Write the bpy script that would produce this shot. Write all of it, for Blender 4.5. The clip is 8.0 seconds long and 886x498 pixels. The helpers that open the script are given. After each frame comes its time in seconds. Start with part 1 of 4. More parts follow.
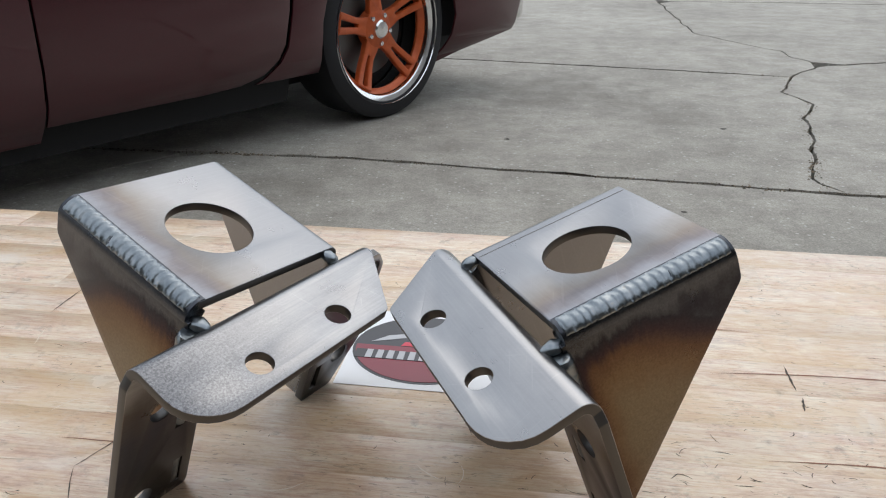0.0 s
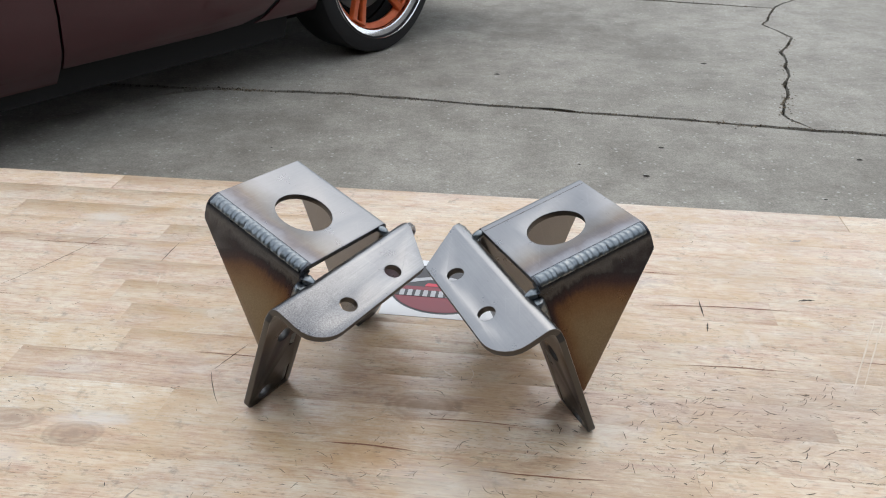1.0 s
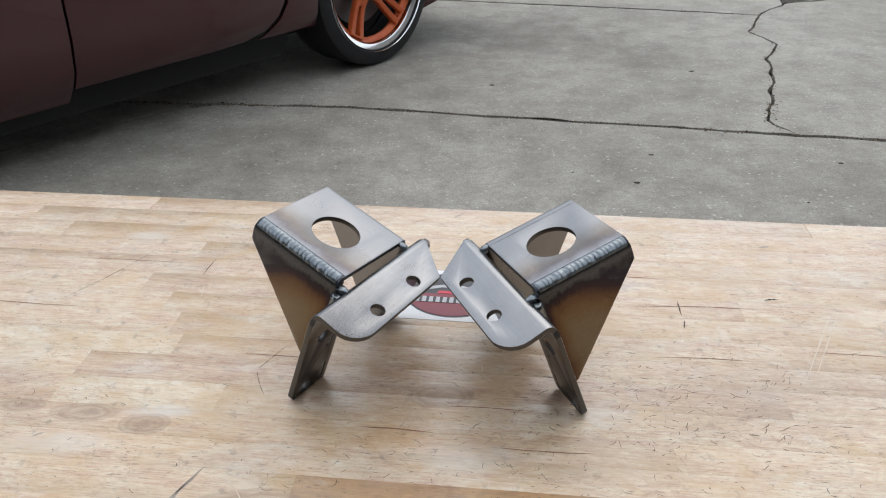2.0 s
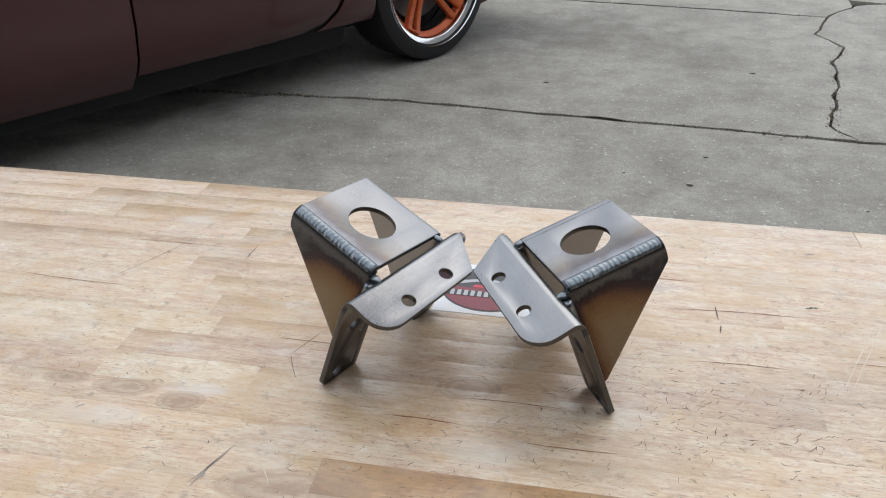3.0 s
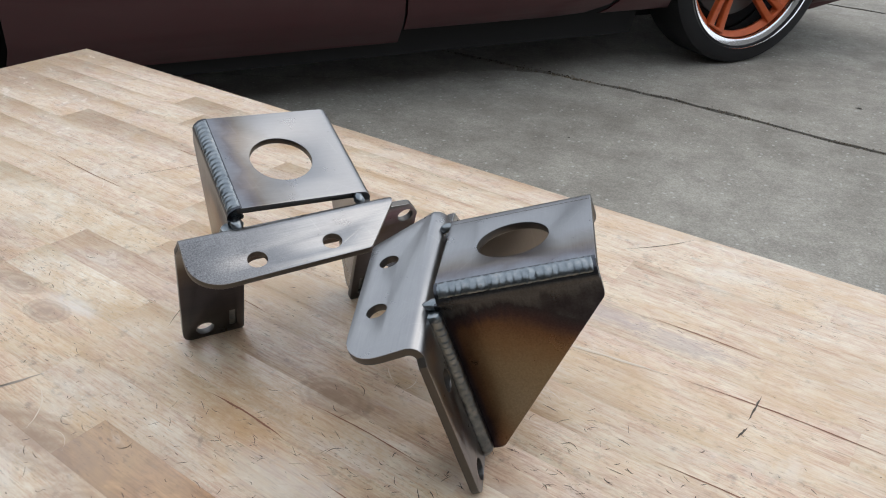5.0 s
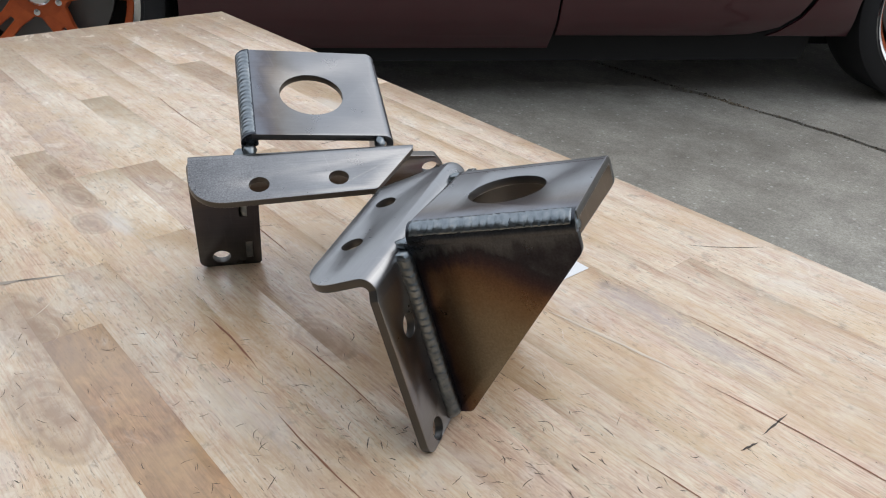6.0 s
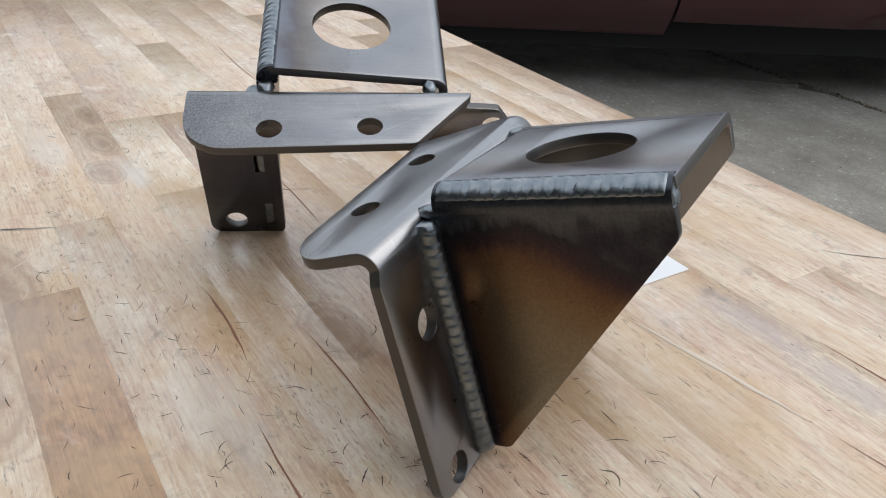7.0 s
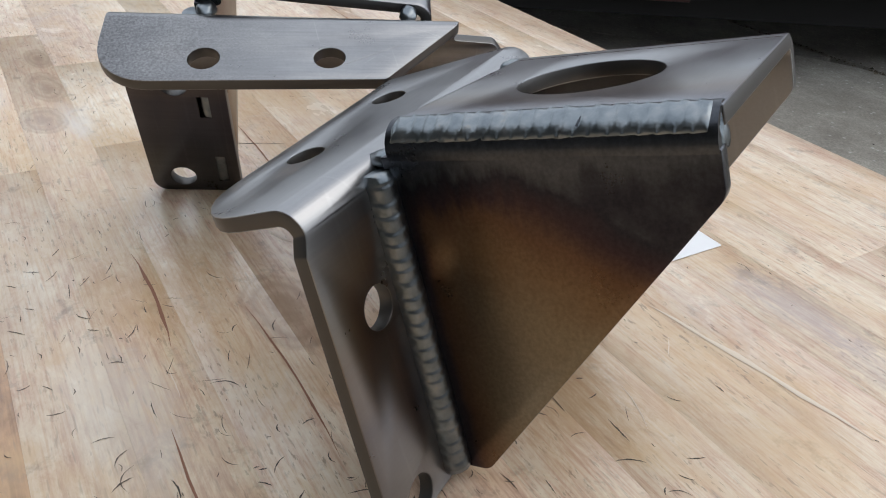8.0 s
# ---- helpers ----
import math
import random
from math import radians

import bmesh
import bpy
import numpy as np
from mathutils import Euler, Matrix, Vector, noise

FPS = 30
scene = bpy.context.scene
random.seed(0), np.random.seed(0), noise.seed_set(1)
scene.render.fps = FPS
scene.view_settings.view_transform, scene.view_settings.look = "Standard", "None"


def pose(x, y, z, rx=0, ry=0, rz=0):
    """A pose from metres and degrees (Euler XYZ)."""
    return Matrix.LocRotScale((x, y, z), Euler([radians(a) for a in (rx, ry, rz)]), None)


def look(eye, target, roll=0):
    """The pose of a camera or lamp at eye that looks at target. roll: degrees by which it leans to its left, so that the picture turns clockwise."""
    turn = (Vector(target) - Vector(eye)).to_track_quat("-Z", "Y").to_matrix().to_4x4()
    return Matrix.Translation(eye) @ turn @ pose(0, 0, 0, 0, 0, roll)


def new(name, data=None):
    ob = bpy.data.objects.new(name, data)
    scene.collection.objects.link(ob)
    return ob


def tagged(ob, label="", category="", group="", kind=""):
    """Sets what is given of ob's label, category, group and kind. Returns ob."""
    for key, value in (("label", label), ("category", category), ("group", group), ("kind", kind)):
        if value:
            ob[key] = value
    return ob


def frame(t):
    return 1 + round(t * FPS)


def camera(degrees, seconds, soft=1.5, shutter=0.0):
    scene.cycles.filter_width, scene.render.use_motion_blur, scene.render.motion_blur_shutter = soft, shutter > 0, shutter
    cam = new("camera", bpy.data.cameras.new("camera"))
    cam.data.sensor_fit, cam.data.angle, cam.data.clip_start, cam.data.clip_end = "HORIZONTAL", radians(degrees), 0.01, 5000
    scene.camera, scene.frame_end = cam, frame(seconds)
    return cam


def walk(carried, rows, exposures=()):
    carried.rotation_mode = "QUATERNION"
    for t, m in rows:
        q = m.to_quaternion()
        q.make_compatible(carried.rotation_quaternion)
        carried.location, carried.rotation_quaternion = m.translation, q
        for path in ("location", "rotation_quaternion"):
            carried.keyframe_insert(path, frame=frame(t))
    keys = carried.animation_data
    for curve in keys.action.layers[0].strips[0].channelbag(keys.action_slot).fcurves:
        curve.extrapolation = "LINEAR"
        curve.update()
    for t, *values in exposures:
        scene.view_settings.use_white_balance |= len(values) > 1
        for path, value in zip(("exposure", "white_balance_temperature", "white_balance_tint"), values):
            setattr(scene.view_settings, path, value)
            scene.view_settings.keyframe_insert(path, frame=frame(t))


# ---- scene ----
cam = camera(58.7, 8.0, soft=1.1)
PATH = [
    (0, (0.02, -0.002, 0.824), (-0.069, 1.825, 0.016), 0.2),
    (0.5, (0.013, -0.082, 0.891), (-0.075, 1.68, -0.05), 0.6),
    (1, (0.006, -0.155, 0.935), (-0.047, 1.584, -0.052), 0.5),
    (1.5, (-0.003, -0.209, 0.968), (-0.035, 1.533, -0.015), 0.2),
    (1.7, (-0.005, -0.23, 0.987), (-0.037, 1.515, 0.011), -0.1),
    (3, (0.01, -0.241, 0.989), (-0.163, 1.491, 0.004), -0.2),
    (3.5, (0.068, -0.159, 0.967), (-0.263, 1.541, -0.032), -0.0),
    (4, (0.144, -0.08, 0.936), (-0.376, 1.568, -0.071), -0.0),
    (4.5, (0.196, -0.046, 0.912), (-0.511, 1.533, -0.092), 0.5),
    (5.8, (0.291, 0.024, 0.86), (-0.853, 1.341, -0.118), 2.5),
    (6, (0.302, 0.037, 0.849), (-0.895, 1.31, -0.124), 2.8),
    (6.5, (0.284, 0.082, 0.816), (-1.019, 1.237, -0.168), 2.9),
    (7, (0.254, 0.12, 0.791), (-1.098, 1.201, -0.211), 3.2),
    (7.5, (0.234, 0.143, 0.771), (-1.126, 1.191, -0.255), 3.6),
    (8, (0.216, 0.171, 0.752), (-1.132, 1.201, -0.307), 3.7),
]
walk(cam, [(t, look(eye, target, roll)) for t, eye, target, roll in PATH])

# ---------------------------------------------------------------- world and light
world = bpy.data.worlds.new("overcast_sky")
world.use_nodes = True
scene.world = world
wn = world.node_tree.nodes
sky = wn.new("ShaderNodeTexSky")
sky.sky_type = "NISHITA"
sky.sun_disc = False
sky.sun_elevation = radians(62)
sky.sun_rotation = radians(20)
sky.air_density = 1.2
sky.dust_density = 2.0
clouds = wn.new("ShaderNodeMix")
clouds.data_type = "RGBA"
clouds.inputs[0].default_value = 0.75
clouds.inputs[7].default_value = (8.4, 8.9, 9.6, 1)  # the even grey of a closed cloud cover
world.node_tree.links.new(sky.outputs[0], clouds.inputs[6])
world.node_tree.links.new(clouds.outputs[2], wn["Background"].inputs[0])
wn["Background"].inputs[1].default_value = 0.155
sun = new("sun", bpy.data.lights.new("sun", "SUN"))
sun.data.energy = 0.5
sun.data.angle = radians(50)
sun.data.color = (1.0, 0.96, 0.9)
sun.matrix_world = look((0.7, 3.0, 4.6), (0, 0, 0.2))

# ---------------------------------------------------------------- helpers
TABLE = 0.5627


def material(name, base=(0.5, 0.5, 0.5), rough=0.5, metal=0.0, coat=0.0):
    m = bpy.data.materials.new(name)
    m.use_nodes = True
    b = m.node_tree.nodes["Principled BSDF"]
    b.inputs["Base Color"].default_value = (*base, 1)
    b.inputs["Roughness"].default_value = rough
    b.inputs["Metallic"].default_value = metal
    b.inputs["Coat Weight"].default_value = coat
    b.inputs["Coat Roughness"].default_value = 0.05
    return m, m.node_tree.nodes, m.node_tree.links, b


def mapped(n, l, scale, source="Object", rot=(0, 0, 0)):
    """Coordinates of the object, or of the world, stretched."""
    mp = n.new("ShaderNodeMapping")
    mp.inputs["Scale"].default_value = scale
    mp.inputs["Rotation"].default_value = rot
    if source == "World":
        l.new(n.new("ShaderNodeNewGeometry").outputs["Position"], mp.inputs[0])
    else:
        l.new(n.new("ShaderNodeTexCoord").outputs[source], mp.inputs[0])
    return mp.outputs[0]


def noise_tex(n, l, vec, scale, detail=5.0, rough=0.55, distort=0.0):
    t = n.new("ShaderNodeTexNoise")
    t.inputs["Scale"].default_value = scale
    t.inputs["Detail"].default_value = detail
    t.inputs["Roughness"].default_value = rough
    t.inputs["Distortion"].default_value = distort
    l.new(vec, t.inputs["Vector"])
    return t.outputs["Fac"]


def ramp(n, l, fac, stops):
    r = n.new("ShaderNodeValToRGB")
    e = r.color_ramp.elements
    while len(e) < len(stops):
        e.new(0.5)
    for k, (p, c) in zip(e, stops):
        k.position = p
        k.color = (*c, 1) if len(c) == 3 else c
    l.new(fac, r.inputs[0])
    return r.outputs[0]


def blend(n, l, fac, a, b, mode="MIX"):
    m = n.new("ShaderNodeMix")
    m.data_type = "RGBA"
    m.blend_type = mode
    for sock, v in ((m.inputs[0], fac), (m.inputs[6], a), (m.inputs[7], b)):
        if isinstance(v, (int, float)):
            sock.default_value = v
        elif isinstance(v, tuple):
            sock.default_value = (*v, 1)
        else:
            l.new(v, sock)
    return m.outputs[2]


def math_node(n, l, op, a, b=0.0, clamp=False):
    m = n.new("ShaderNodeMath")
    m.operation = op
    m.use_clamp = clamp
    for sock, v in ((m.inputs[0], a), (m.inputs[1], b)):
        if isinstance(v, (int, float)):
            sock.default_value = v
        else:
            l.new(v, sock)
    return m.outputs[0]


def bump(n, l, b, height, strength, distance):
    k = n.new("ShaderNodeBump")
    k.inputs["Strength"].default_value = strength
    k.inputs["Distance"].default_value = distance
    l.new(height, k.inputs["Height"])
    l.new(k.outputs[0], b.inputs["Normal"])


def finish(bm, name, mat, angle=35):
    me = bpy.data.meshes.new(name)
    bm.to_mesh(me)
    bm.free()
    me.materials.append(mat)
    me.shade_smooth()
    me.set_sharp_from_angle(angle=radians(angle))
    return me


def part(name, bm, mat, parent, label="", angle=35):
    ob = new(name, finish(bm, name, mat, angle))
    ob.parent = parent
    return tagged(ob, label)


def thing(name, bm, mat, label, category, group="", kind="", angle=35):
    return tagged(new(name, finish(bm, name, mat, angle)), label, category, group, kind)


def empty(name, m, label, category, group="", kind=""):
    ob = new(name)
    ob.matrix_world = m
    ob.empty_display_size = 0.05
    return tagged(ob, label, category, group, kind)


def box(bm, x0, x1, y0, y1, z0, z1, bev=0.0):
    r = bmesh.ops.create_cube(bm, size=1)
    vs = r["verts"]
    for v in vs:
        v.co = Vector(((x0 + x1) / 2 + v.co.x * (x1 - x0), (y0 + y1) / 2 + v.co.y * (y1 - y0), (z0 + z1) / 2 + v.co.z * (z1 - z0)))
    if bev:
        es = list({e for v in vs for e in v.link_edges})
        bmesh.ops.bevel(bm, geom=es, offset=bev, segments=2, affect="EDGES", profile=0.5)
    return bm


def rounded(corners, steps=7):
    """A polygon from (x, y, radius) corners, each rounded by its radius."""
    out = []
    k = len(corners)
    for i in range(k):
        p = Vector(corners[i][:2])
        r = corners[i][2]
        a = Vector(corners[i - 1][:2]) - p
        b = Vector(corners[(i + 1) % k][:2]) - p
        if r <= 0 or a.angle(b) > 3.1:
            out.append(p)
            continue
        half = a.angle(b) / 2
        cut = min(r / math.tan(half), a.length * 0.49, b.length * 0.49)
        r = cut * math.tan(half)
        mid = p + (a.normalized() + b.normalized()).normalized() * (r / math.sin(half))
        s, e = p + a.normalized() * cut - mid, p + b.normalized() * cut - mid
        turn = s.angle_signed(e)
        for j in range(steps + 1):
            c, sn = math.cos(-turn * j / steps), math.sin(-turn * j / steps)
            out.append(mid + Vector((s.x * c - s.y * sn, s.x * sn + s.y * c)))
    return out


def circle(x, y, d, steps=40):
    return [Vector((x + d / 2 * math.cos(i * math.tau / steps), y + d / 2 * math.sin(i * math.tau / steps))) for i in range(steps)]


def slot(x, y, w, h):
    return [Vector((x + a * w / 2, y + b * h / 2)) for a, b in ((-1, -1), (1, -1), (1, 1), (-1, 1))]


def plate(outline, holes, thick, bevel=0.0):
    """A flat sheet in x and y with holes through it, thick about z = 0, edges eased."""
    cu = bpy.data.curves.new("sheet", "CURVE")
    cu.dimensions = "2D"
    cu.fill_mode = "BOTH"
    cu.extrude = thick / 2 - bevel
    cu.bevel_depth = bevel
    cu.bevel_resolution = 1
    cu.offset = -bevel
    for pts in [outline, *holes]:
        sp = cu.splines.new("POLY")
        sp.points.add(len(pts) - 1)
        for q, c in zip(sp.points, pts):
            q.co = (c[0], c[1], 0, 1)
        sp.use_cyclic_u = True
    ob = bpy.data.objects.new("sheet", cu)
    scene.collection.objects.link(ob)
    bpy.context.view_layer.update()
    me = bpy.data.meshes.new_from_object(ob.evaluated_get(bpy.context.evaluated_depsgraph_get()))
    bm = bmesh.new()
    bm.from_mesh(me)
    bpy.data.objects.remove(ob)
    bpy.data.curves.remove(cu)
    bpy.data.meshes.remove(me)
    bmesh.ops.remove_doubles(bm, verts=bm.verts, dist=thick * 0.002)
    return bm


def cut_rows(bm, axis, places):
    """New edges across the mesh at these places along an axis."""
    no = [0, 0, 0]
    no[axis] = 1
    for p in places:
        co = [0, 0, 0]
        co[axis] = p
        bmesh.ops.bisect_plane(bm, geom=list(bm.verts) + list(bm.edges) + list(bm.faces), plane_co=co, plane_no=no, dist=1e-6)


def warp(bm, f):
    for v in bm.verts:
        v.co = Vector(f(*v.co))
    bmesh.ops.recalc_face_normals(bm, faces=bm.faces)
    return bm


# ---------------------------------------------------------------- materials
def steel_material(name, tint, gritty=False):
    """Mill-finish steel, brushed and scuffed. tint: how the heat of the welding coloured it."""
    m, n, l, b = material(name, (0.45, 0.45, 0.45), 0.36, 1.0)
    fine = noise_tex(n, l, mapped(n, l, (18, 900, 900)), 1.0, 4)
    cloud = noise_tex(n, l, mapped(n, l, (1, 1, 1)), 38.0, 5)
    spots = noise_tex(n, l, mapped(n, l, (1, 1, 1)), 900.0, 3)
    base = ramp(n, l, cloud, [(0.3, (0.235, 0.236, 0.242)), (0.5, (0.29, 0.292, 0.298)), (0.72, (0.35, 0.35, 0.348))])
    base = blend(n, l, 0.22, base, ramp(n, l, fine, [(0.3, (0.28, 0.28, 0.29)), (0.7, (0.75, 0.75, 0.74))]), "OVERLAY")
    if tint != "gusset":  # sparse bright hairlines from handling, in three directions
        for turn, reach in ((0.5, 30.0), (-0.8, 45.0), (1.35, 24.0)):
            line = n.new("ShaderNodeMapping")
            line.inputs["Scale"].default_value = (reach, 650, 20)
            l.new(mapped(n, l, (1, 1, 1), rot=(0, 0, turn)), line.inputs[0])
            hair = noise_tex(n, l, line.outputs[0], 1.0, 0)
            base = blend(n, l, ramp(n, l, hair, [(0.74, (0, 0, 0)), (0.8, (0.16, 0.16, 0.16))]), base, (0.6, 0.6, 0.6))
    base = blend(n, l, 0.1, base, ramp(n, l, spots, [(0.3, (0.3, 0.3, 0.3)), (0.7, (0.72, 0.72, 0.72))]), "OVERLAY")
    if tint:
        co = n.new("ShaderNodeSeparateXYZ")
        l.new(mapped(n, l, (1000, 1000, 1000)), co.inputs[0])
        wob = math_node(n, l, "MULTIPLY", math_node(n, l, "SUBTRACT", noise_tex(n, l, mapped(n, l, (1, 1, 1)), 45.0, 3), 0.5), 9.0 if tint == "gusset" else 22.0)
        side = math_node(n, l, "ABSOLUTE", co.outputs[1])
        if tint == "gusset":
            down = math_node(n, l, "MULTIPLY", co.outputs[2], -1.0)
            away = math_node(n, l, "MULTIPLY", math_node(n, l, "SUBTRACT", side, 31.0), 1.6)
            fringe = math_node(n, l, "MULTIPLY", math_node(n, l, "SUBTRACT", noise_tex(n, l, mapped(n, l, (330, 330, 60)), 1.0, 3), 0.5), 9.0)
            corner = math_node(n, l, "ADD", math_node(n, l, "MULTIPLY", math_node(n, l, "SUBTRACT", 124.0, side), 0.4), math_node(n, l, "MULTIPLY", math_node(n, l, "SUBTRACT", down, 26.0), 0.62))

            def nearer(p, q):
                k = n.new("ShaderNodeMath")
                k.operation = "SMOOTH_MIN"
                k.inputs[2].default_value = 10.0
                l.new(p, k.inputs[0])
                l.new(q, k.inputs[1])
                return k.outputs[0]

            near = nearer(nearer(math_node(n, l, "ADD", math_node(n, l, "MULTIPLY", down, 0.85), fringe), away), math_node(n, l, "MAXIMUM", corner, 8.5))
            d = math_node(n, l, "DIVIDE", math_node(n, l, "ADD", near, wob), 60.0, True)
            heat = ramp(n, l, d, [(0.0, (0.055, 0.06, 0.07)), (0.09, (0.085, 0.09, 0.1)), (0.15, (0.022, 0.021, 0.03)), (0.22, (0.045, 0.026, 0.03)), (0.3, (0.13, 0.072, 0.04)), (0.42, (0.185, 0.122, 0.068)), (0.6, (0.215, 0.172, 0.112)), (1.0, (0.235, 0.203, 0.148))])
            base = blend(n, l, 0.95, base, heat)
            base = blend(n, l, 0.25, base, ramp(n, l, spots, [(0.32, (0.25, 0.25, 0.25)), (0.7, (0.75, 0.75, 0.75))]), "OVERLAY")
        elif tint == "top":
            d = math_node(n, l, "DIVIDE", math_node(n, l, "ADD", math_node(n, l, "SUBTRACT", 28.0, co.outputs[0]), wob), 60.0, True)
            heat = ramp(n, l, d, [(0.0, (0.2, 0.22, 0.24)), (0.12, (0.15, 0.158, 0.185)), (0.22, (0.085, 0.07, 0.075)), (0.33, (0.13, 0.102, 0.08)), (0.46, (0.19, 0.178, 0.165)), (0.7, (0.27, 0.273, 0.282))])
            base = blend(n, l, 0.72, base, heat)
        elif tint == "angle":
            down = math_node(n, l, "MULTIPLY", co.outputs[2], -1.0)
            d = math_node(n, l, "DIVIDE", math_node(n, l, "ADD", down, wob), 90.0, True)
            # heat tint down the leg; its lighter top paints in sky on the bend
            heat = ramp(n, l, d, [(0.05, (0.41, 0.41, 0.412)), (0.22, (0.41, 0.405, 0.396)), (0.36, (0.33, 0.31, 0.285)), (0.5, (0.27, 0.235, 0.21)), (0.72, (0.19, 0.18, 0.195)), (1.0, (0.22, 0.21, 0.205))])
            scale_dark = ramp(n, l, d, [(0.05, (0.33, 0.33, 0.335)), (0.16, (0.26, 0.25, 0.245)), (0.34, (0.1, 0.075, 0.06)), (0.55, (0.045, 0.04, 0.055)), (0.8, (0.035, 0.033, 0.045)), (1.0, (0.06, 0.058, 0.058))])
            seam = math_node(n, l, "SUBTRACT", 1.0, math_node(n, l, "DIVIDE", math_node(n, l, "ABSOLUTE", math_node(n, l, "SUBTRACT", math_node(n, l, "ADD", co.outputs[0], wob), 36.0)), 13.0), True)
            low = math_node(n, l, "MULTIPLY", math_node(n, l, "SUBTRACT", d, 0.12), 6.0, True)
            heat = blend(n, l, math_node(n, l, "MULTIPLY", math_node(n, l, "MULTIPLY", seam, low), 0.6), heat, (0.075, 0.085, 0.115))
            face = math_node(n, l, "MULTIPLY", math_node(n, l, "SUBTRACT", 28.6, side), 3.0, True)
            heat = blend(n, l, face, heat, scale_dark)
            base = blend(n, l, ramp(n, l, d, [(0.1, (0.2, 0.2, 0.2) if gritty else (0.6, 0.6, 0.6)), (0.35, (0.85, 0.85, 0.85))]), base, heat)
    if gritty:  # rough dark mill scale, thickest towards the round end of the flange
        grit = noise_tex(n, l, mapped(n, l, (1, 1, 1)), 1100.0, 4, 0.7)
        end = math_node(n, l, "MULTIPLY", math_node(n, l, "ADD", math_node(n, l, "ADD", co.outputs[0], wob), 12.0), 0.014, True)
        flat = math_node(n, l, "MULTIPLY", math_node(n, l, "ADD", co.outputs[2], 9.0), 0.25, True)
        end = math_node(n, l, "MULTIPLY", end, flat)
        base = blend(n, l, math_node(n, l, "MULTIPLY", end, ramp(n, l, grit, [(0.36, (0.15, 0.15, 0.15)), (0.62, (0.85, 0.85, 0.85))])), base, (0.1, 0.098, 0.1))
    l.new(base, b.inputs["Base Color"])
    l.new(ramp(n, l, math_node(n, l, "ADD", math_node(n, l, "MULTIPLY", cloud, 0.85), math_node(n, l, "MULTIPLY", spots, 0.15)), [(0.3, (0.25, 0.25, 0.25)), (0.75, (0.38, 0.38, 0.38))]), b.inputs["Roughness"])
    bump(n, l, b, math_node(n, l, "ADD", fine, math_node(n, l, "MULTIPLY", spots, 0.35)), 0.08, 0.0002)
    return m


STEEL_TOP = steel_material("heat_tinted_steel", "top")
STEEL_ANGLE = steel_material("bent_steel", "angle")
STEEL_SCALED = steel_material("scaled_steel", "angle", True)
STEEL_GUSSET = steel_material("bronzed_steel", "gusset")


def weld_material():
    m, n, l, b = material("weld_metal", (0.3, 0.34, 0.38), 0.3, 1.0)
    c = noise_tex(n, l, mapped(n, l, (1, 1, 1)), 220.0, 4)
    l.new(ramp(n, l, c, [(0.3, (0.165, 0.19, 0.21)), (0.5, (0.22, 0.247, 0.265)), (0.66, (0.28, 0.3, 0.31)), (0.76, (0.33, 0.3, 0.25))]), b.inputs["Base Color"])
    bump(n, l, b, noise_tex(n, l, mapped(n, l, (1, 1, 1)), 900.0, 3), 0.25, 0.0003)
    return m


WELD = weld_material()


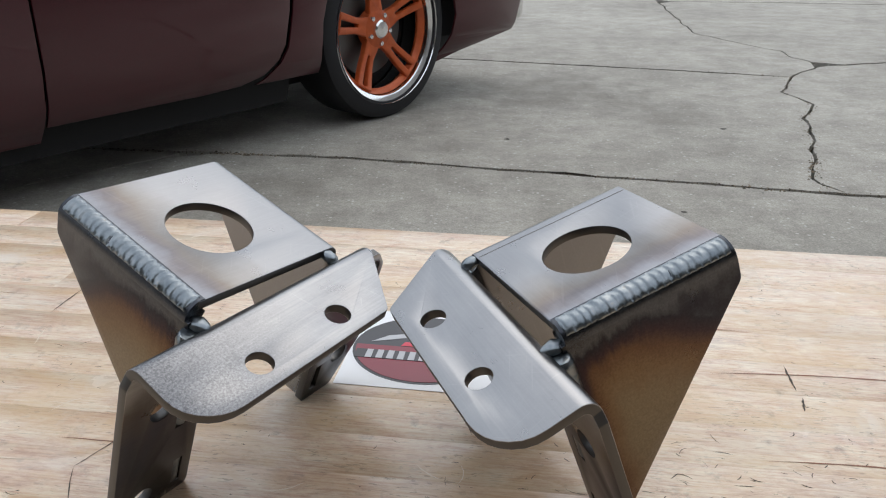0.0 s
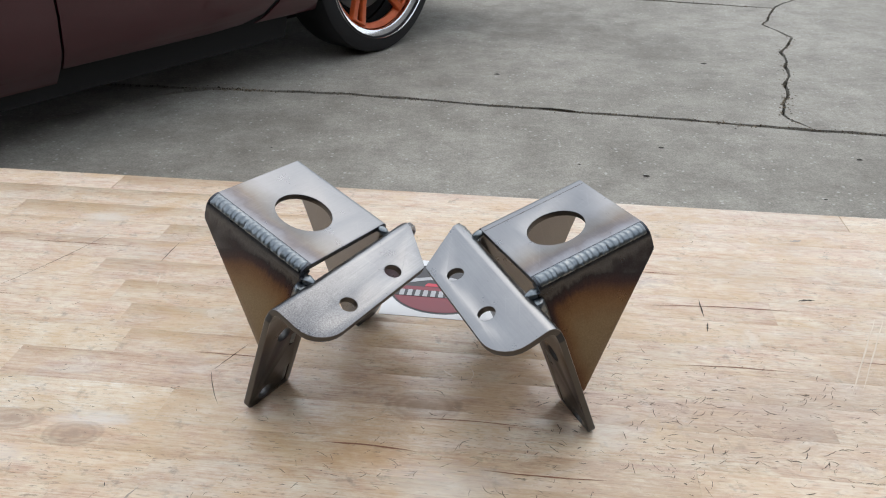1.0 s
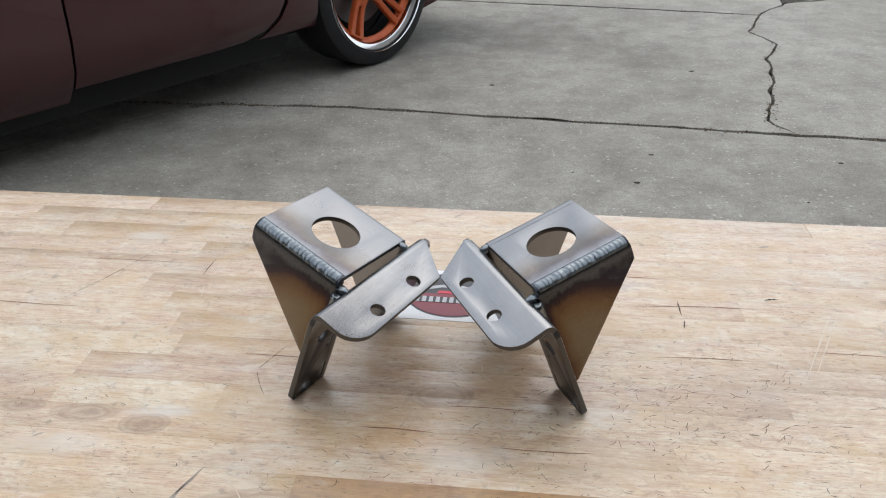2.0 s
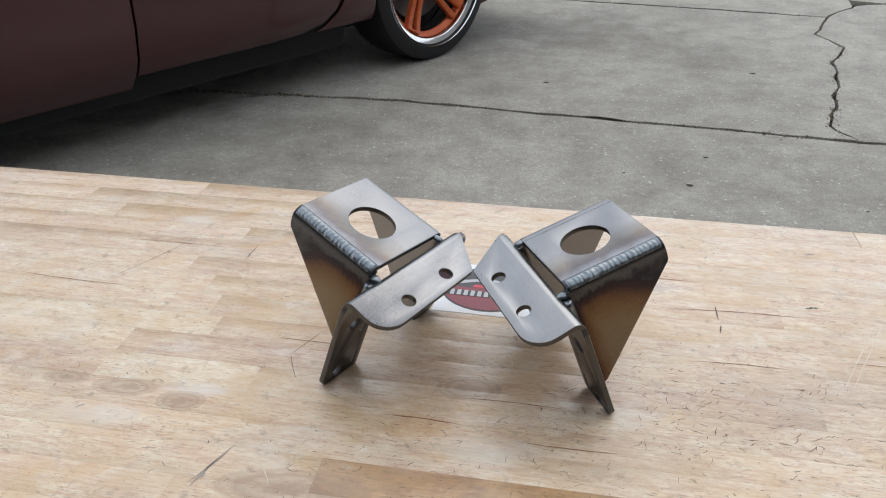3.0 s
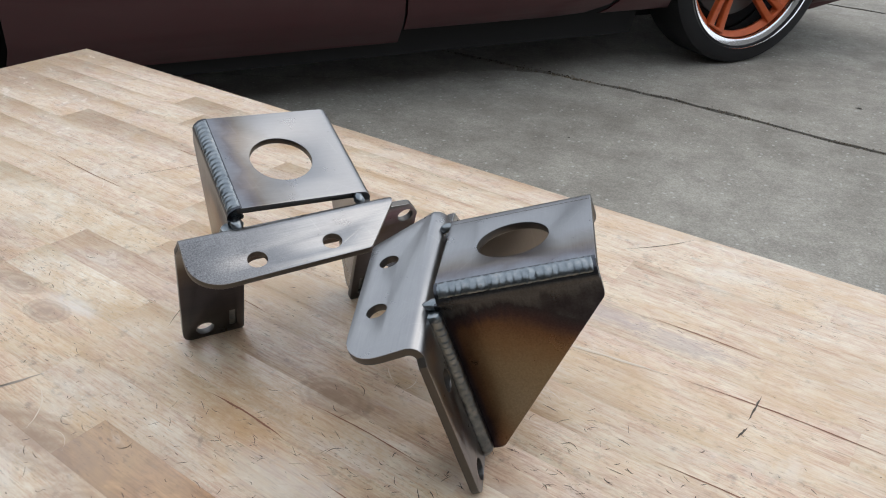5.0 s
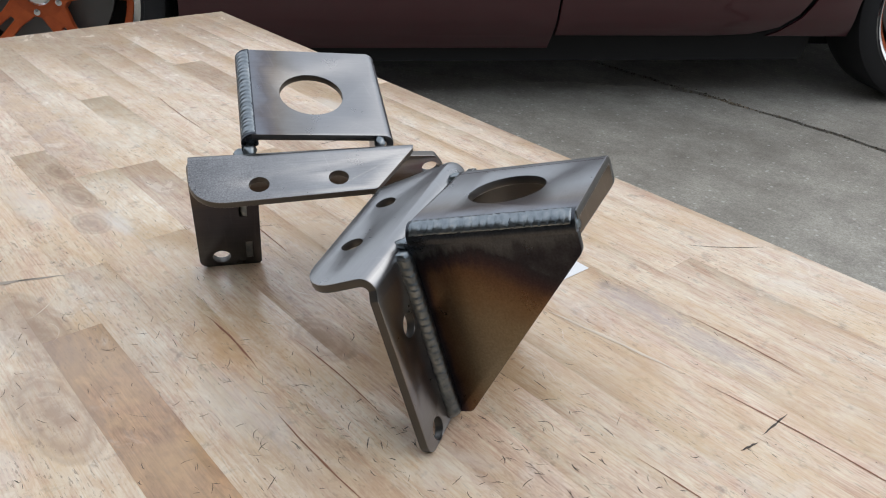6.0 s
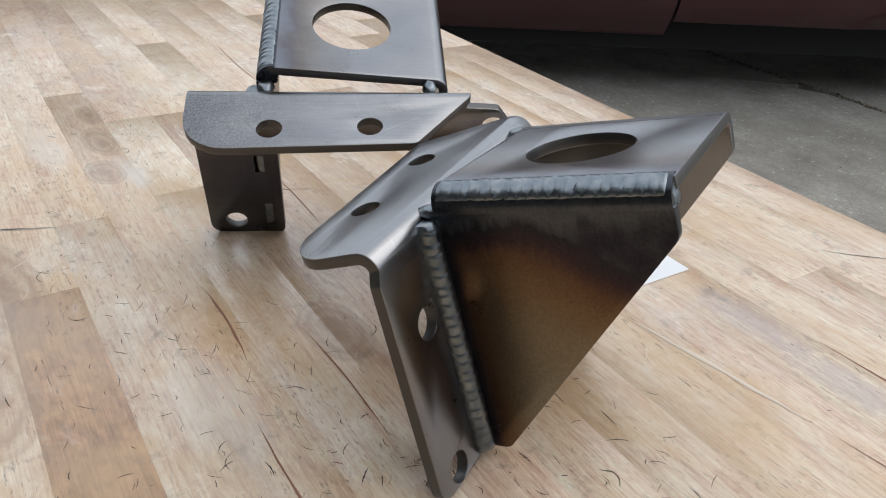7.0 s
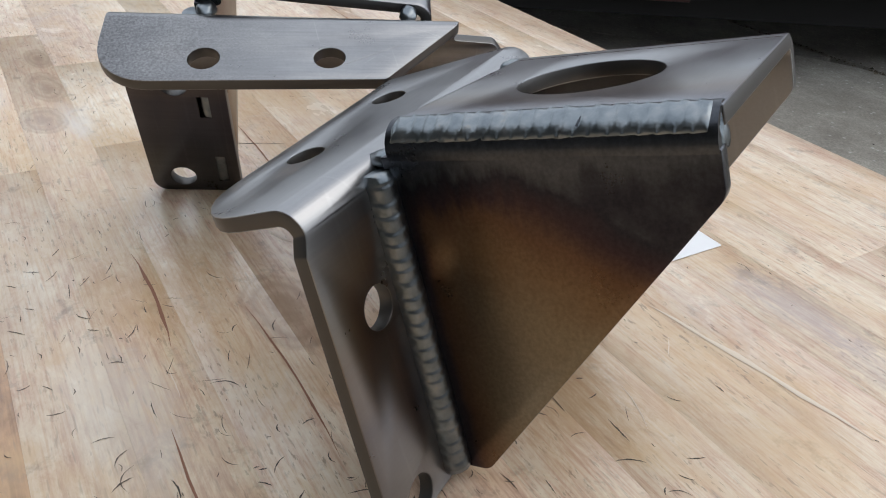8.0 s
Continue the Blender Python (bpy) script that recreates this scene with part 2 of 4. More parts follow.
def wood_material():
    m, n, l, b = material("varnished_wood", (0.5, 0.36, 0.22), 0.38)
    rnd = n.new("ShaderNodeObjectInfo").outputs["Random"]
    shift = n.new("ShaderNodeCombineXYZ")
    for i, k in enumerate((37.0, 91.0, 53.0)):
        l.new(math_node(n, l, "MULTIPLY", rnd, k), shift.inputs[i])

    def moved(scale):
        add = n.new("ShaderNodeVectorMath")
        l.new(mapped(n, l, scale), add.inputs[0])
        l.new(shift.outputs[0], add.inputs[1])
        return add.outputs[0]

    grain = noise_tex(n, l, moved((6, 110, 110)), 1.0, 8, 0.66, 1.4)
    pores = noise_tex(n, l, moved((35, 900, 900)), 1.0, 3)
    broad = noise_tex(n, l, moved((4, 22, 22)), 1.0, 3, 0.5, 2.0)
    stain = noise_tex(n, l, mapped(n, l, (1, 1, 1), "World"), 9.0, 5, 0.6)
    dirt = noise_tex(n, l, mapped(n, l, (1, 1, 1), "World"), 55.0, 6, 0.7)
    tone = n.new("ShaderNodeObjectInfo").outputs["Color"]  # each stave's own wood
    base = blend(n, l, 0.34, tone, ramp(n, l, grain, [(0.25, (0.36, 0.3, 0.26)), (0.5, (0.52, 0.5, 0.48)), (0.75, (0.62, 0.61, 0.6))]), "OVERLAY")
    base = blend(n, l, 0.08, base, ramp(n, l, broad, [(0.3, (0.38, 0.32, 0.27)), (0.6, (0.58, 0.57, 0.55))]), "OVERLAY")
    base = blend(n, l, 0.38, base, ramp(n, l, pores, [(0.35, (0.22, 0.2, 0.19)), (0.55, (0.55, 0.55, 0.55))]), "OVERLAY")
    blot = noise_tex(n, l, moved((22, 60, 60)), 1.0, 6, 0.7, 0.6)
    base = blend(n, l, 0.5, base, ramp(n, l, blot, [(0.3, (0.31, 0.29, 0.27)), (0.5, (0.51, 0.5, 0.49)), (0.7, (0.68, 0.68, 0.67))]), "OVERLAY")
    mottle = noise_tex(n, l, moved((70, 170, 170)), 1.0, 6, 0.75, 0.5)
    base = blend(n, l, 0.62, base, ramp(n, l, mottle, [(0.32, (0.3, 0.28, 0.26)), (0.5, (0.51, 0.5, 0.5)), (0.68, (0.68, 0.68, 0.68))]), "OVERLAY")
    fleck = noise_tex(n, l, moved((90, 700, 700)), 1.0, 2, 0.5)
    base = blend(n, l, ramp(n, l, fleck, [(0.62, (0, 0, 0)), (0.72, (0.4, 0.4, 0.4))]), base, (0.25, 0.19, 0.145))
    base = blend(n, l, ramp(n, l, stain, [(0.5, (0, 0, 0)), (0.75, (0.35, 0.35, 0.35))]), base, (0.36, 0.29, 0.24))
    base = blend(n, l, ramp(n, l, dirt, [(0.58, (0, 0, 0)), (0.7, (0.6, 0.6, 0.6))]), base, (0.22, 0.17, 0.135))
    honey = noise_tex(n, l, mapped(n, l, (1, 1.7, 1), "World"), 13.0, 4, 0.6, 0.8)
    base = blend(n, l, ramp(n, l, honey, [(0.45, (0, 0, 0)), (0.67, (0.58, 0.58, 0.58))]), base, (0.6, 0.39, 0.19))
    worn = noise_tex(n, l, mapped(n, l, (1, 1.6, 1.3), "World"), 17.0, 5, 0.65, 0.6)
    base = blend(n, l, ramp(n, l, worn, [(0.55, (0, 0, 0)), (0.7, (0.5, 0.5, 0.5))]), base, (0.68, 0.61, 0.52))
    dash = noise_tex(n, l, moved((150, 620, 620)), 1.0, 3, 0.6)
    area = noise_tex(n, l, mapped(n, l, (1, 1, 1), "World"), 21.0, 3, 0.5)
    base = blend(n, l, math_node(n, l, "MULTIPLY", ramp(n, l, dash, [(0.6, (0, 0, 0)), (0.66, (0.6, 0.6, 0.6))]), ramp(n, l, area, [(0.42, (0.1, 0.1, 0.1)), (0.62, (1, 1, 1))])), base, (0.2, 0.13, 0.085))
    pos = n.new("ShaderNodeSeparateXYZ")
    l.new(mapped(n, l, (1, 1, 1), "World"), pos.inputs[0])
    wob = math_node(n, l, "MULTIPLY", math_node(n, l, "SUBTRACT", dirt, 0.5), 0.8)
    loose = math_node(n, l, "MULTIPLY", math_node(n, l, "SUBTRACT", mottle, 0.5), 3.0)
    # stains: place, size, colour, strength; the last two broadly darken the bench front
    for kx, ky, rx, ry, tint, full in ((0.09, 0.458, 0.04, 0.016, (0.4, 0.35, 0.35), 0.5), (0.15, 0.45, 0.045, 0.014, (0.4, 0.35, 0.35), 0.45), (-0.057, 0.242, 0.04, 0.035, (0.55, 0.34, 0.17), 0.5), (0.075, 0.335, 0.035, 0.03, (0.52, 0.33, 0.17), 0.55), (-0.36, 0.55, 0.03, 0.014, (0.72, 0.66, 0.58), 0.6), (-0.245, 0.252, 0.035, 0.009, (0.74, 0.69, 0.62), 0.7), (-0.315, 0.215, 0.05, 0.014, (0.7, 0.64, 0.55), 0.55), (0.0, 0.205, 0.045, 0.018, (0.66, 0.62, 0.56), 0.4), (0.26, 0.275, 0.14, 0.06, (0.46, 0.34, 0.245), 0.42), (0.1, 0.2, 0.09, 0.04, (0.46, 0.33, 0.225), 0.36)):
        dx = math_node(n, l, "DIVIDE", math_node(n, l, "SUBTRACT", pos.outputs[0], kx), rx)
        dy = math_node(n, l, "DIVIDE", math_node(n, l, "SUBTRACT", pos.outputs[1], ky), ry)
        r2 = math_node(n, l, "ADD", math_node(n, l, "ADD", math_node(n, l, "MULTIPLY", dx, dx), math_node(n, l, "MULTIPLY", dy, dy)), loose)
        base = blend(n, l, ramp(n, l, r2, [(0.0, (full, full, full)), (1.0, (0, 0, 0))]), base, tint)
    for kx, ky, rx, ry in ((-0.364, 0.258, 0.022, 0.009), (-0.309, 0.25, 0.03, 0.012), (-0.255, 0.237, 0.022, 0.013), (-0.14, 0.152, 0.06, 0.02), (-0.06, 0.13, 0.05, 0.02), (-0.02, 0.275, 0.03, 0.016), (0.36, 0.19, 0.03, 0.012)):
        dx = math_node(n, l, "DIVIDE", math_node(n, l, "SUBTRACT", pos.outputs[0], kx), rx)
        dy = math_node(n, l, "DIVIDE", math_node(n, l, "SUBTRACT", pos.outputs[1], ky), ry)
        r2 = math_node(n, l, "ADD", math_node(n, l, "ADD", math_node(n, l, "MULTIPLY", dx, dx), math_node(n, l, "MULTIPLY", dy, dy)), wob)
        knot = ramp(n, l, r2, [(0.0, (0.85, 0.85, 0.85)), (0.2, (0.4, 0.4, 0.4)), (0.42, (0.7, 0.7, 0.7)), (0.62, (0.3, 0.3, 0.3)), (0.8, (0.45, 0.45, 0.45)), (1.0, (0, 0, 0))])
        base = blend(n, l, knot, base, (0.36, 0.235, 0.15))
    l.new(base, b.inputs["Base Color"])
    l.new(ramp(n, l, stain, [(0.3, (0.3, 0.3, 0.3)), (0.7, (0.48, 0.48, 0.48))]), b.inputs["Roughness"])
    b.inputs["Coat Weight"].default_value = 0.55
    l.new(ramp(n, l, worn, [(0.35, (0.13, 0.13, 0.13)), (0.7, (0.3, 0.3, 0.3))]), b.inputs["Coat Roughness"])
    bump(n, l, b, math_node(n, l, "ADD", grain, math_node(n, l, "MULTIPLY", pores, 0.6)), 0.12, 0.0006)
    return m


WOOD = wood_material()


def concrete_material():
    m, n, l, b = material("weathered_concrete", (0.3, 0.29, 0.27), 0.85)
    w = mapped(n, l, (1, 1, 1), "World")
    big = noise_tex(n, l, w, 0.9, 5, 0.55)
    mid = noise_tex(n, l, w, 7.0, 6, 0.65)
    agg = n.new("ShaderNodeTexVoronoi")
    agg.inputs["Scale"].default_value = 70.0
    l.new(w, agg.inputs["Vector"])
    fine = noise_tex(n, l, w, 160.0, 4, 0.7)
    base = ramp(n, l, big, [(0.3, (0.255, 0.24, 0.209)), (0.55, (0.34, 0.323, 0.285)), (0.75, (0.395, 0.377, 0.336))])
    base = blend(n, l, 0.7, base, ramp(n, l, mid, [(0.3, (0.34, 0.33, 0.32)), (0.7, (0.64, 0.64, 0.63))]), "OVERLAY")
    grit = noise_tex(n, l, w, 45.0, 5, 0.75)
    base = blend(n, l, 0.42, base, ramp(n, l, grit, [(0.3, (0.3, 0.3, 0.29)), (0.7, (0.7, 0.7, 0.7))]), "OVERLAY")
    base = blend(n, l, 0.55, base, ramp(n, l, fine, [(0.3, (0.25, 0.25, 0.25)), (0.5, (0.5, 0.5, 0.5)), (0.72, (0.8, 0.8, 0.8))]), "OVERLAY")
    sep = n.new("ShaderNodeSeparateColor")
    l.new(agg.outputs["Color"], sep.inputs[0])
    pick = ramp(n, l, sep.outputs[0], [(0.9, (0, 0, 0)), (0.93, (1, 1, 1))])
    close = ramp(n, l, agg.outputs["Distance"], [(0.2, (1, 1, 1)), (0.4, (0, 0, 0))])
    base = blend(n, l, math_node(n, l, "MULTIPLY", math_node(n, l, "MULTIPLY", pick, close), 0.7), base, (0.58, 0.57, 0.53))
    spot = n.new("ShaderNodeSeparateXYZ")
    l.new(w, spot.inputs[0])
    for kx, ky, rx, ry, full in ((0.35, 3.75, 0.45, 0.5, 0.5), (0.75, 3.3, 0.3, 0.28, 0.3), (-0.9, 2.2, 0.6, 0.35, 0.25)):  # old oil and tyre stains; the last entry darkens the ground beside the car
        dx = math_node(n, l, "DIVIDE", math_node(n, l, "SUBTRACT", spot.outputs[0], kx), rx)
        dy = math_node(n, l, "DIVIDE", math_node(n, l, "SUBTRACT", spot.outputs[1], ky), ry)
        r2 = math_node(n, l, "ADD", math_node(n, l, "ADD", math_node(n, l, "MULTIPLY", dx, dx), math_node(n, l, "MULTIPLY", dy, dy)), math_node(n, l, "MULTIPLY", math_node(n, l, "SUBTRACT", mid, 0.5), 1.6))
        base = blend(n, l, ramp(n, l, r2, [(0.0, (full, full, full)), (1.0, (0, 0, 0))]), base, (0.13, 0.118, 0.1))
    l.new(base, b.inputs["Base Color"])
    bump(n, l, b, math_node(n, l, "ADD", fine, mid), 0.4, 0.004)
    return m


CONCRETE = concrete_material()
DIRT = material("joint_dirt", (0.04, 0.034, 0.027), 0.95)[0]
RUBBER = material("tyre_rubber", (0.012, 0.012, 0.014), 0.7)[0]
CHROME = material("polished_lip", (0.8, 0.8, 0.8), 0.16, 1.0)[0]
# near black, also for the strip of shade below the doors
DARK = material("underbody_and_shade_black", (0.006, 0.006, 0.007), 0.8)[0]
GREY_METAL = material("brake_metal", (0.2, 0.2, 0.2), 0.5, 1.0)[0]
GLASS_DARK = material("tinted_glass", (0.015, 0.016, 0.018), 0.05)[0]
BLOCKER = material("blocker_grey", (0.3, 0.29, 0.28), 0.9)[0]
SCUFF = material("dark_scuff", (0.07, 0.053, 0.04), 0.75)[0]
LEG_STEEL = material("bench_leg_paint", (0.06, 0.06, 0.065), 0.5)[0]


def paint_material():
    m, n, l, b = material("maroon_paint", (0.06, 0.012, 0.013), 0.32, 0.3, 0.7)
    c = noise_tex(n, l, mapped(n, l, (1, 1, 1)), 900.0, 2)
    l.new(ramp(n, l, c, [(0.3, (0.048, 0.008, 0.012)), (0.7, (0.08, 0.013, 0.018))]), b.inputs["Base Color"])
    return m


def orange_material():
    m, n, l, b = material("orange_powder_coat", (0.55, 0.11, 0.03), 0.38, 0.2)
    c = noise_tex(n, l, mapped(n, l, (1, 1, 1)), 30.0, 4)
    l.new(ramp(n, l, c, [(0.3, (0.48, 0.09, 0.025)), (0.7, (0.62, 0.13, 0.035))]), b.inputs["Base Color"])
    return m


PAINT = paint_material()
ORANGE = orange_material()

# ---------------------------------------------------------------- ground
rng = random.Random(4)


def jagged(pts, step=0.05, amp=0.012):
    """A line through the points, roughened like broken concrete."""
    out = []
    for (x0, y0), (x1, y1) in zip(pts, pts[1:]):
        k = max(1, int(math.hypot(x1 - x0, y1 - y0) / step))
        for i in range(k):
            f = i / k
            x, y = x0 + (x1 - x0) * f, y0 + (y1 - y0) * f
            nx = noise.noise((x * 6, y * 6, 1.0)) + 0.6 * noise.noise((x * 19, y * 19, 5.0))
            ny = noise.noise((x * 6, y * 6, 9.0)) + 0.6 * noise.noise((x * 19, y * 19, 2.0))
            out.append((x + amp * nx, y + amp * ny))
    out.append(pts[-1])
    return out


def shrink(line, side, gap):
    """The line moved to one side by half a gap that varies."""
    out = []
    for i, (x, y) in enumerate(line):
        x0, y0 = line[max(0, i - 1)]
        x1, y1 = line[min(len(line) - 1, i + 1)]
        d = math.hypot(x1 - x0, y1 - y0) or 1
        w = gap / 2 * (0.6 + 1.5 * abs(noise.noise((x * 9, y * 9, side * 3.0)) + 0.2))
        out.append((x - side * (y1 - y0) / d * w, y + side * (x1 - x0) / d * w))
    return out


JOINT = jagged([(-14, 4.45), (-6, 3.35), (-1.36, 2.69), (-1.0, 2.665), (-0.45, 2.63), (0.5, 2.46), (1.154, 2.35)], 0.05, 0.006)
JOINT_E = jagged([(1.154, 2.35), (2.2, 2.16), (14, 0.2)], 0.06, 0.006)
FAR = jagged([(-14, 7.4), (0.32, 4.45), (1.149, 4.27), (1.61, 4.155)], 0.08, 0.005)
FAR_E = jagged([(1.869, 4.462), (2.285, 4.59), (14, 2.6)], 0.08, 0.008)
CRACK = jagged([(1.154, 2.35), (1.1, 2.5), (1.194, 2.731), (1.315, 3.072), (1.37, 3.28), (1.501, 3.554), (1.45, 3.8), (1.61, 4.155)], 0.04, 0.018)
CRACK_2 = jagged([(1.61, 4.155), (1.869, 4.462)], 0.05, 0.02)
CRACK_3 = jagged([(1.869, 4.462), (1.808, 4.92), (1.467, 5.604), (1.577, 7.5)], 0.06, 0.03)
CRACK_4 = jagged([(1.577, 7.5), (1.5, 14)], 0.2, 0.03)
LAST_E = jagged([(1.577, 7.5), (2.62, 7.5), (14, 6.2)], 0.12, 0.006)
BRANCH = jagged([(-1.0, 2.665), (-1.3, 2.4), (-1.573, 2.135), (-2.1, 1.85), (-14, -3)], 0.06, 0.02)


def slab(name, pts):
    bm = bmesh.new()
    top = [bm.verts.new((x, y, 0)) for x, y in pts]
    low = [bm.verts.new((x, y, -0.045)) for x, y in pts]
    f = bm.faces.new(top)
    for i in range(len(top)):
        j = (i + 1) % len(top)
        bm.faces.new((top[i], low[i], low[j], top[j]))
    bmesh.ops.triangulate(bm, faces=[f])
    bmesh.ops.recalc_face_normals(bm, faces=bm.faces)
    ob = new(name, finish(bm, name, CONCRETE, 20))
    ob.parent = pavement
    return ob


bm = bmesh.new()
bmesh.ops.create_grid(bm, x_segments=40, y_segments=40, size=400)
warp(bm, lambda x, y, z: (x, y, -0.03))
thing("ground", bm, DIRT, "dark dirty ground under the concrete slabs", "ground", kind="structure")
pavement = empty("pavement", Matrix(), "weathered grey concrete slabs with cracks and dirty joints", "pavement", kind="structure")
G, C = 0.025, 0.013
rev = lambda q: list(reversed(q))
join = [p for p in JOINT if p[0] < -1.0]
join2 = [p for p in JOINT if p[0] >= -1.0]
# between the near joint and the far one, west of the crack
slab("slab", shrink(JOINT, 1, G) + shrink(CRACK, 1, C)[2:] + rev(shrink(FAR, -1, G))[2:])
slab("slab", shrink(JOINT_E, 1, G)[2:] + rev(shrink(FAR_E, -1, G)) + rev(shrink(CRACK_2, -1, C))[1:-1] + rev(shrink(CRACK, -1, C))[1:])
slab("slab", shrink(FAR, 1, G) + shrink(CRACK_2, 1, C)[1:-1] + shrink(CRACK_3, 1, C)[2:-1] + shrink(CRACK_4, 1, C)[:-1] + [(1.4, 14), (-14, 14)])
slab("slab", shrink(FAR_E, 1, G)[2:] + rev(shrink(LAST_E, -1, 0.03))[:-1] + rev(shrink(CRACK_3, -1, C))[2:-2])
slab("slab", shrink(LAST_E, 1, 0.03)[1:] + [(14, 14)] + rev(shrink(CRACK_4, -1, C))[:-1])
slab("slab", rev(shrink(join2, -1, G)) + shrink(BRANCH, 1, 0.006)[2:] + [(-14, -14), (14, -14)] + rev(shrink(JOINT_E, -1, G))[:-1])
slab("slab", rev(shrink(join, -1, G))[1:] + rev(shrink(BRANCH, -1, 0.006))[:-2])
bm = bmesh.new()
for x0, x1, y0, y1 in ((-400, -13.95, -400, 400), (13.95, 400, -400, 400), (-13.95, 13.95, 13.95, 400), (-13.95, 13.95, -400, -13.95)):
    box(bm, x0, x1, y0, y1, -0.029, -0.004)
ob = new("outer_slab", finish(bm, "outer_slab", CONCRETE))
ob.parent = pavement

# ---------------------------------------------------------------- unseen walls and roof, added to block light
# added out of view: keeps low sky from behind off bench and steel
bm = box(bmesh.new(), -6, 5.2, -5.15, -5, 0, 3.2)
thing("wall_back", bm, BLOCKER, "added grey wall behind the camera, unseen, blocks light", "wall", kind="structure")
bm = box(bmesh.new(), -6.15, -6, -5.15, -1.8, 0, 3.2)
thing("wall_west", bm, BLOCKER, "added grey side wall, unseen, blocks light", "wall", kind="structure")
# unseen wall, added so the car's flank mirrors something dark
bm = box(bmesh.new(), 5.2, 5.4, -5.15, 5.6, 0, 4.2)
thing("wall_east", bm, BLOCKER, "added grey wall to the east, unseen, darkens reflections", "wall", kind="structure")
# unseen roof, added to cut the skylight from behind the bench
bm = box(bmesh.new(), -6.15, 5.2, -5.15, -1.8, 3.2, 3.35)
thing("ceiling", bm, BLOCKER, "added grey roof behind the bench, unseen, blocks skylight", "ceiling", kind="structure")

# ---------------------------------------------------------------- workbench
bench = empty("workbench", pose(-0.806, 0.69, 0, 0, 0, -4.71), "worn pale butcher-block workbench with scratched varnish", "workbench")
LENGTH, DEPTH = 1.75, 0.74
ROWS = (0, 0.037, 0.073, 0.109, 0.144, 0.18, 0.215, 0.25, 0.285, 0.317, 0.352, 0.3875, 0.418, 0.448, 0.483, 0.518, 0.553, 0.59, 0.626, 0.664, 0.702, 0.74)
TONES = ((0.675, 0.538, 0.398), (0.686, 0.552, 0.41), (0.668, 0.526, 0.39), (0.69, 0.558, 0.418), (0.68, 0.545, 0.405), (0.672, 0.533, 0.392), (0.685, 0.545, 0.4), (0.674, 0.532, 0.4))
# staves that stand out: row, butt ends, tone
MARKED = {10: ((0.495, 0.635, 1.02), {0.495: (0.6, 0.458, 0.335), 0.635: (0.735, 0.62, 0.48)}),
          9: ((0.497, 1.1), {0.497: (0.7, 0.575, 0.435), 1.1: (0.615, 0.465, 0.34)}),
          8: ((0.3, 0.57, 1.25), {0.57: (0.73, 0.615, 0.47), 1.25: (0.655, 0.515, 0.38)}),
          11: ((0.42, 1.0), {1.0: (0.655, 0.51, 0.365)}),
          12: ((0.65, 1.3), {1.3: (0.69, 0.56, 0.42)}),
          13: ((0.722, 1.15), {0.722: (0.68, 0.55, 0.405), 1.15: (0.42, 0.25, 0.13)}),
          14: ((0.62, 1.2), {1.2: (0.695, 0.567, 0.425)})}
rng = random.Random(11)
for row, (y1, y0) in enumerate(zip(ROWS, ROWS[1:])):
    ends, tones = MARKED.get(row, ((), {}))
    ends = [*ends]
    if not ends:
        ends = [rng.uniform(0.2, 0.7)]
        while ends[-1] < LENGTH - 0.5:
            ends.append(ends[-1] + rng.uniform(0.5, 1.0))
    x = 0.0
    for e in ends + [LENGTH]:
        if e > LENGTH - 0.15:
            e = LENGTH
        if e - x < 0.05:
            continue
        bm = box(bmesh.new(), x, e - 0.00002, -y0 + 0.00002, -y1, TABLE - 0.04, TABLE, 0.00004 if 0 < row else 0.0012)
        stave = part("stave", bm, WOOD, bench)
        stave.color = (*tones.get(e, rng.choice(TONES)), 1)
        x = e
for x in (0.08, LENGTH - 0.08):
    for y in (-0.08, -DEPTH + 0.08):
        part("leg", box(bmesh.new(), x - 0.03, x + 0.03, y - 0.03, y + 0.03, 0, TABLE - 0.0405, 0.003), LEG_STEEL, bench, "dark painted square leg")
part("apron", box(bmesh.new(), 0.111, LENGTH - 0.111, -0.09, -0.07, TABLE - 0.13, TABLE - 0.0405, 0.002), LEG_STEEL, bench)
part("apron", box(bmesh.new(), 0.111, LENGTH - 0.111, -DEPTH + 0.07, -DEPTH + 0.09, TABLE - 0.13, TABLE - 0.0405, 0.002), LEG_STEEL, bench)

# ---------------------------------------------------------------- brackets
T = 4.8
R_BEND = 6.4


def angle_map(x, v, w):
    """Flat sheet to the bent angle: flange, bend, leg. In millimetres."""
    arc = R_BEND * math.pi / 2
    if v >= 0:
        return x, -22.2 + v, -2.4 + w
    if v > -arc:
        a = -v / R_BEND
        return x, -22.2 - (R_BEND + w) * math.sin(a), -8.8 + (R_BEND + w) * math.cos(a)
    return x, -28.6 - w, -8.8 + (v + arc)


def leg_v(n):
    return n + 8.8 - R_BEND * math.pi / 2


CUT_EDGE = material("laser_cut_edge", (0.12, 0.117, 0.113), 0.42, 0.9)[0]


def edges_marked(bm):
    """The cut sides and hole walls of a flat sheet take the second material."""
    bm.normal_update()
    for f in bm.faces:
        f.material_index = 1 if abs(f.normal.z) < 0.25 else 0
    return bm


def sagged(x, y, z):
    """The flange dips a little towards its round end."""
    return x, y, z - 0.055 * x * max(0.0, min(1.0, 1 + z / 60)) * max(0.3, min(1.0, 1 + y / 40))


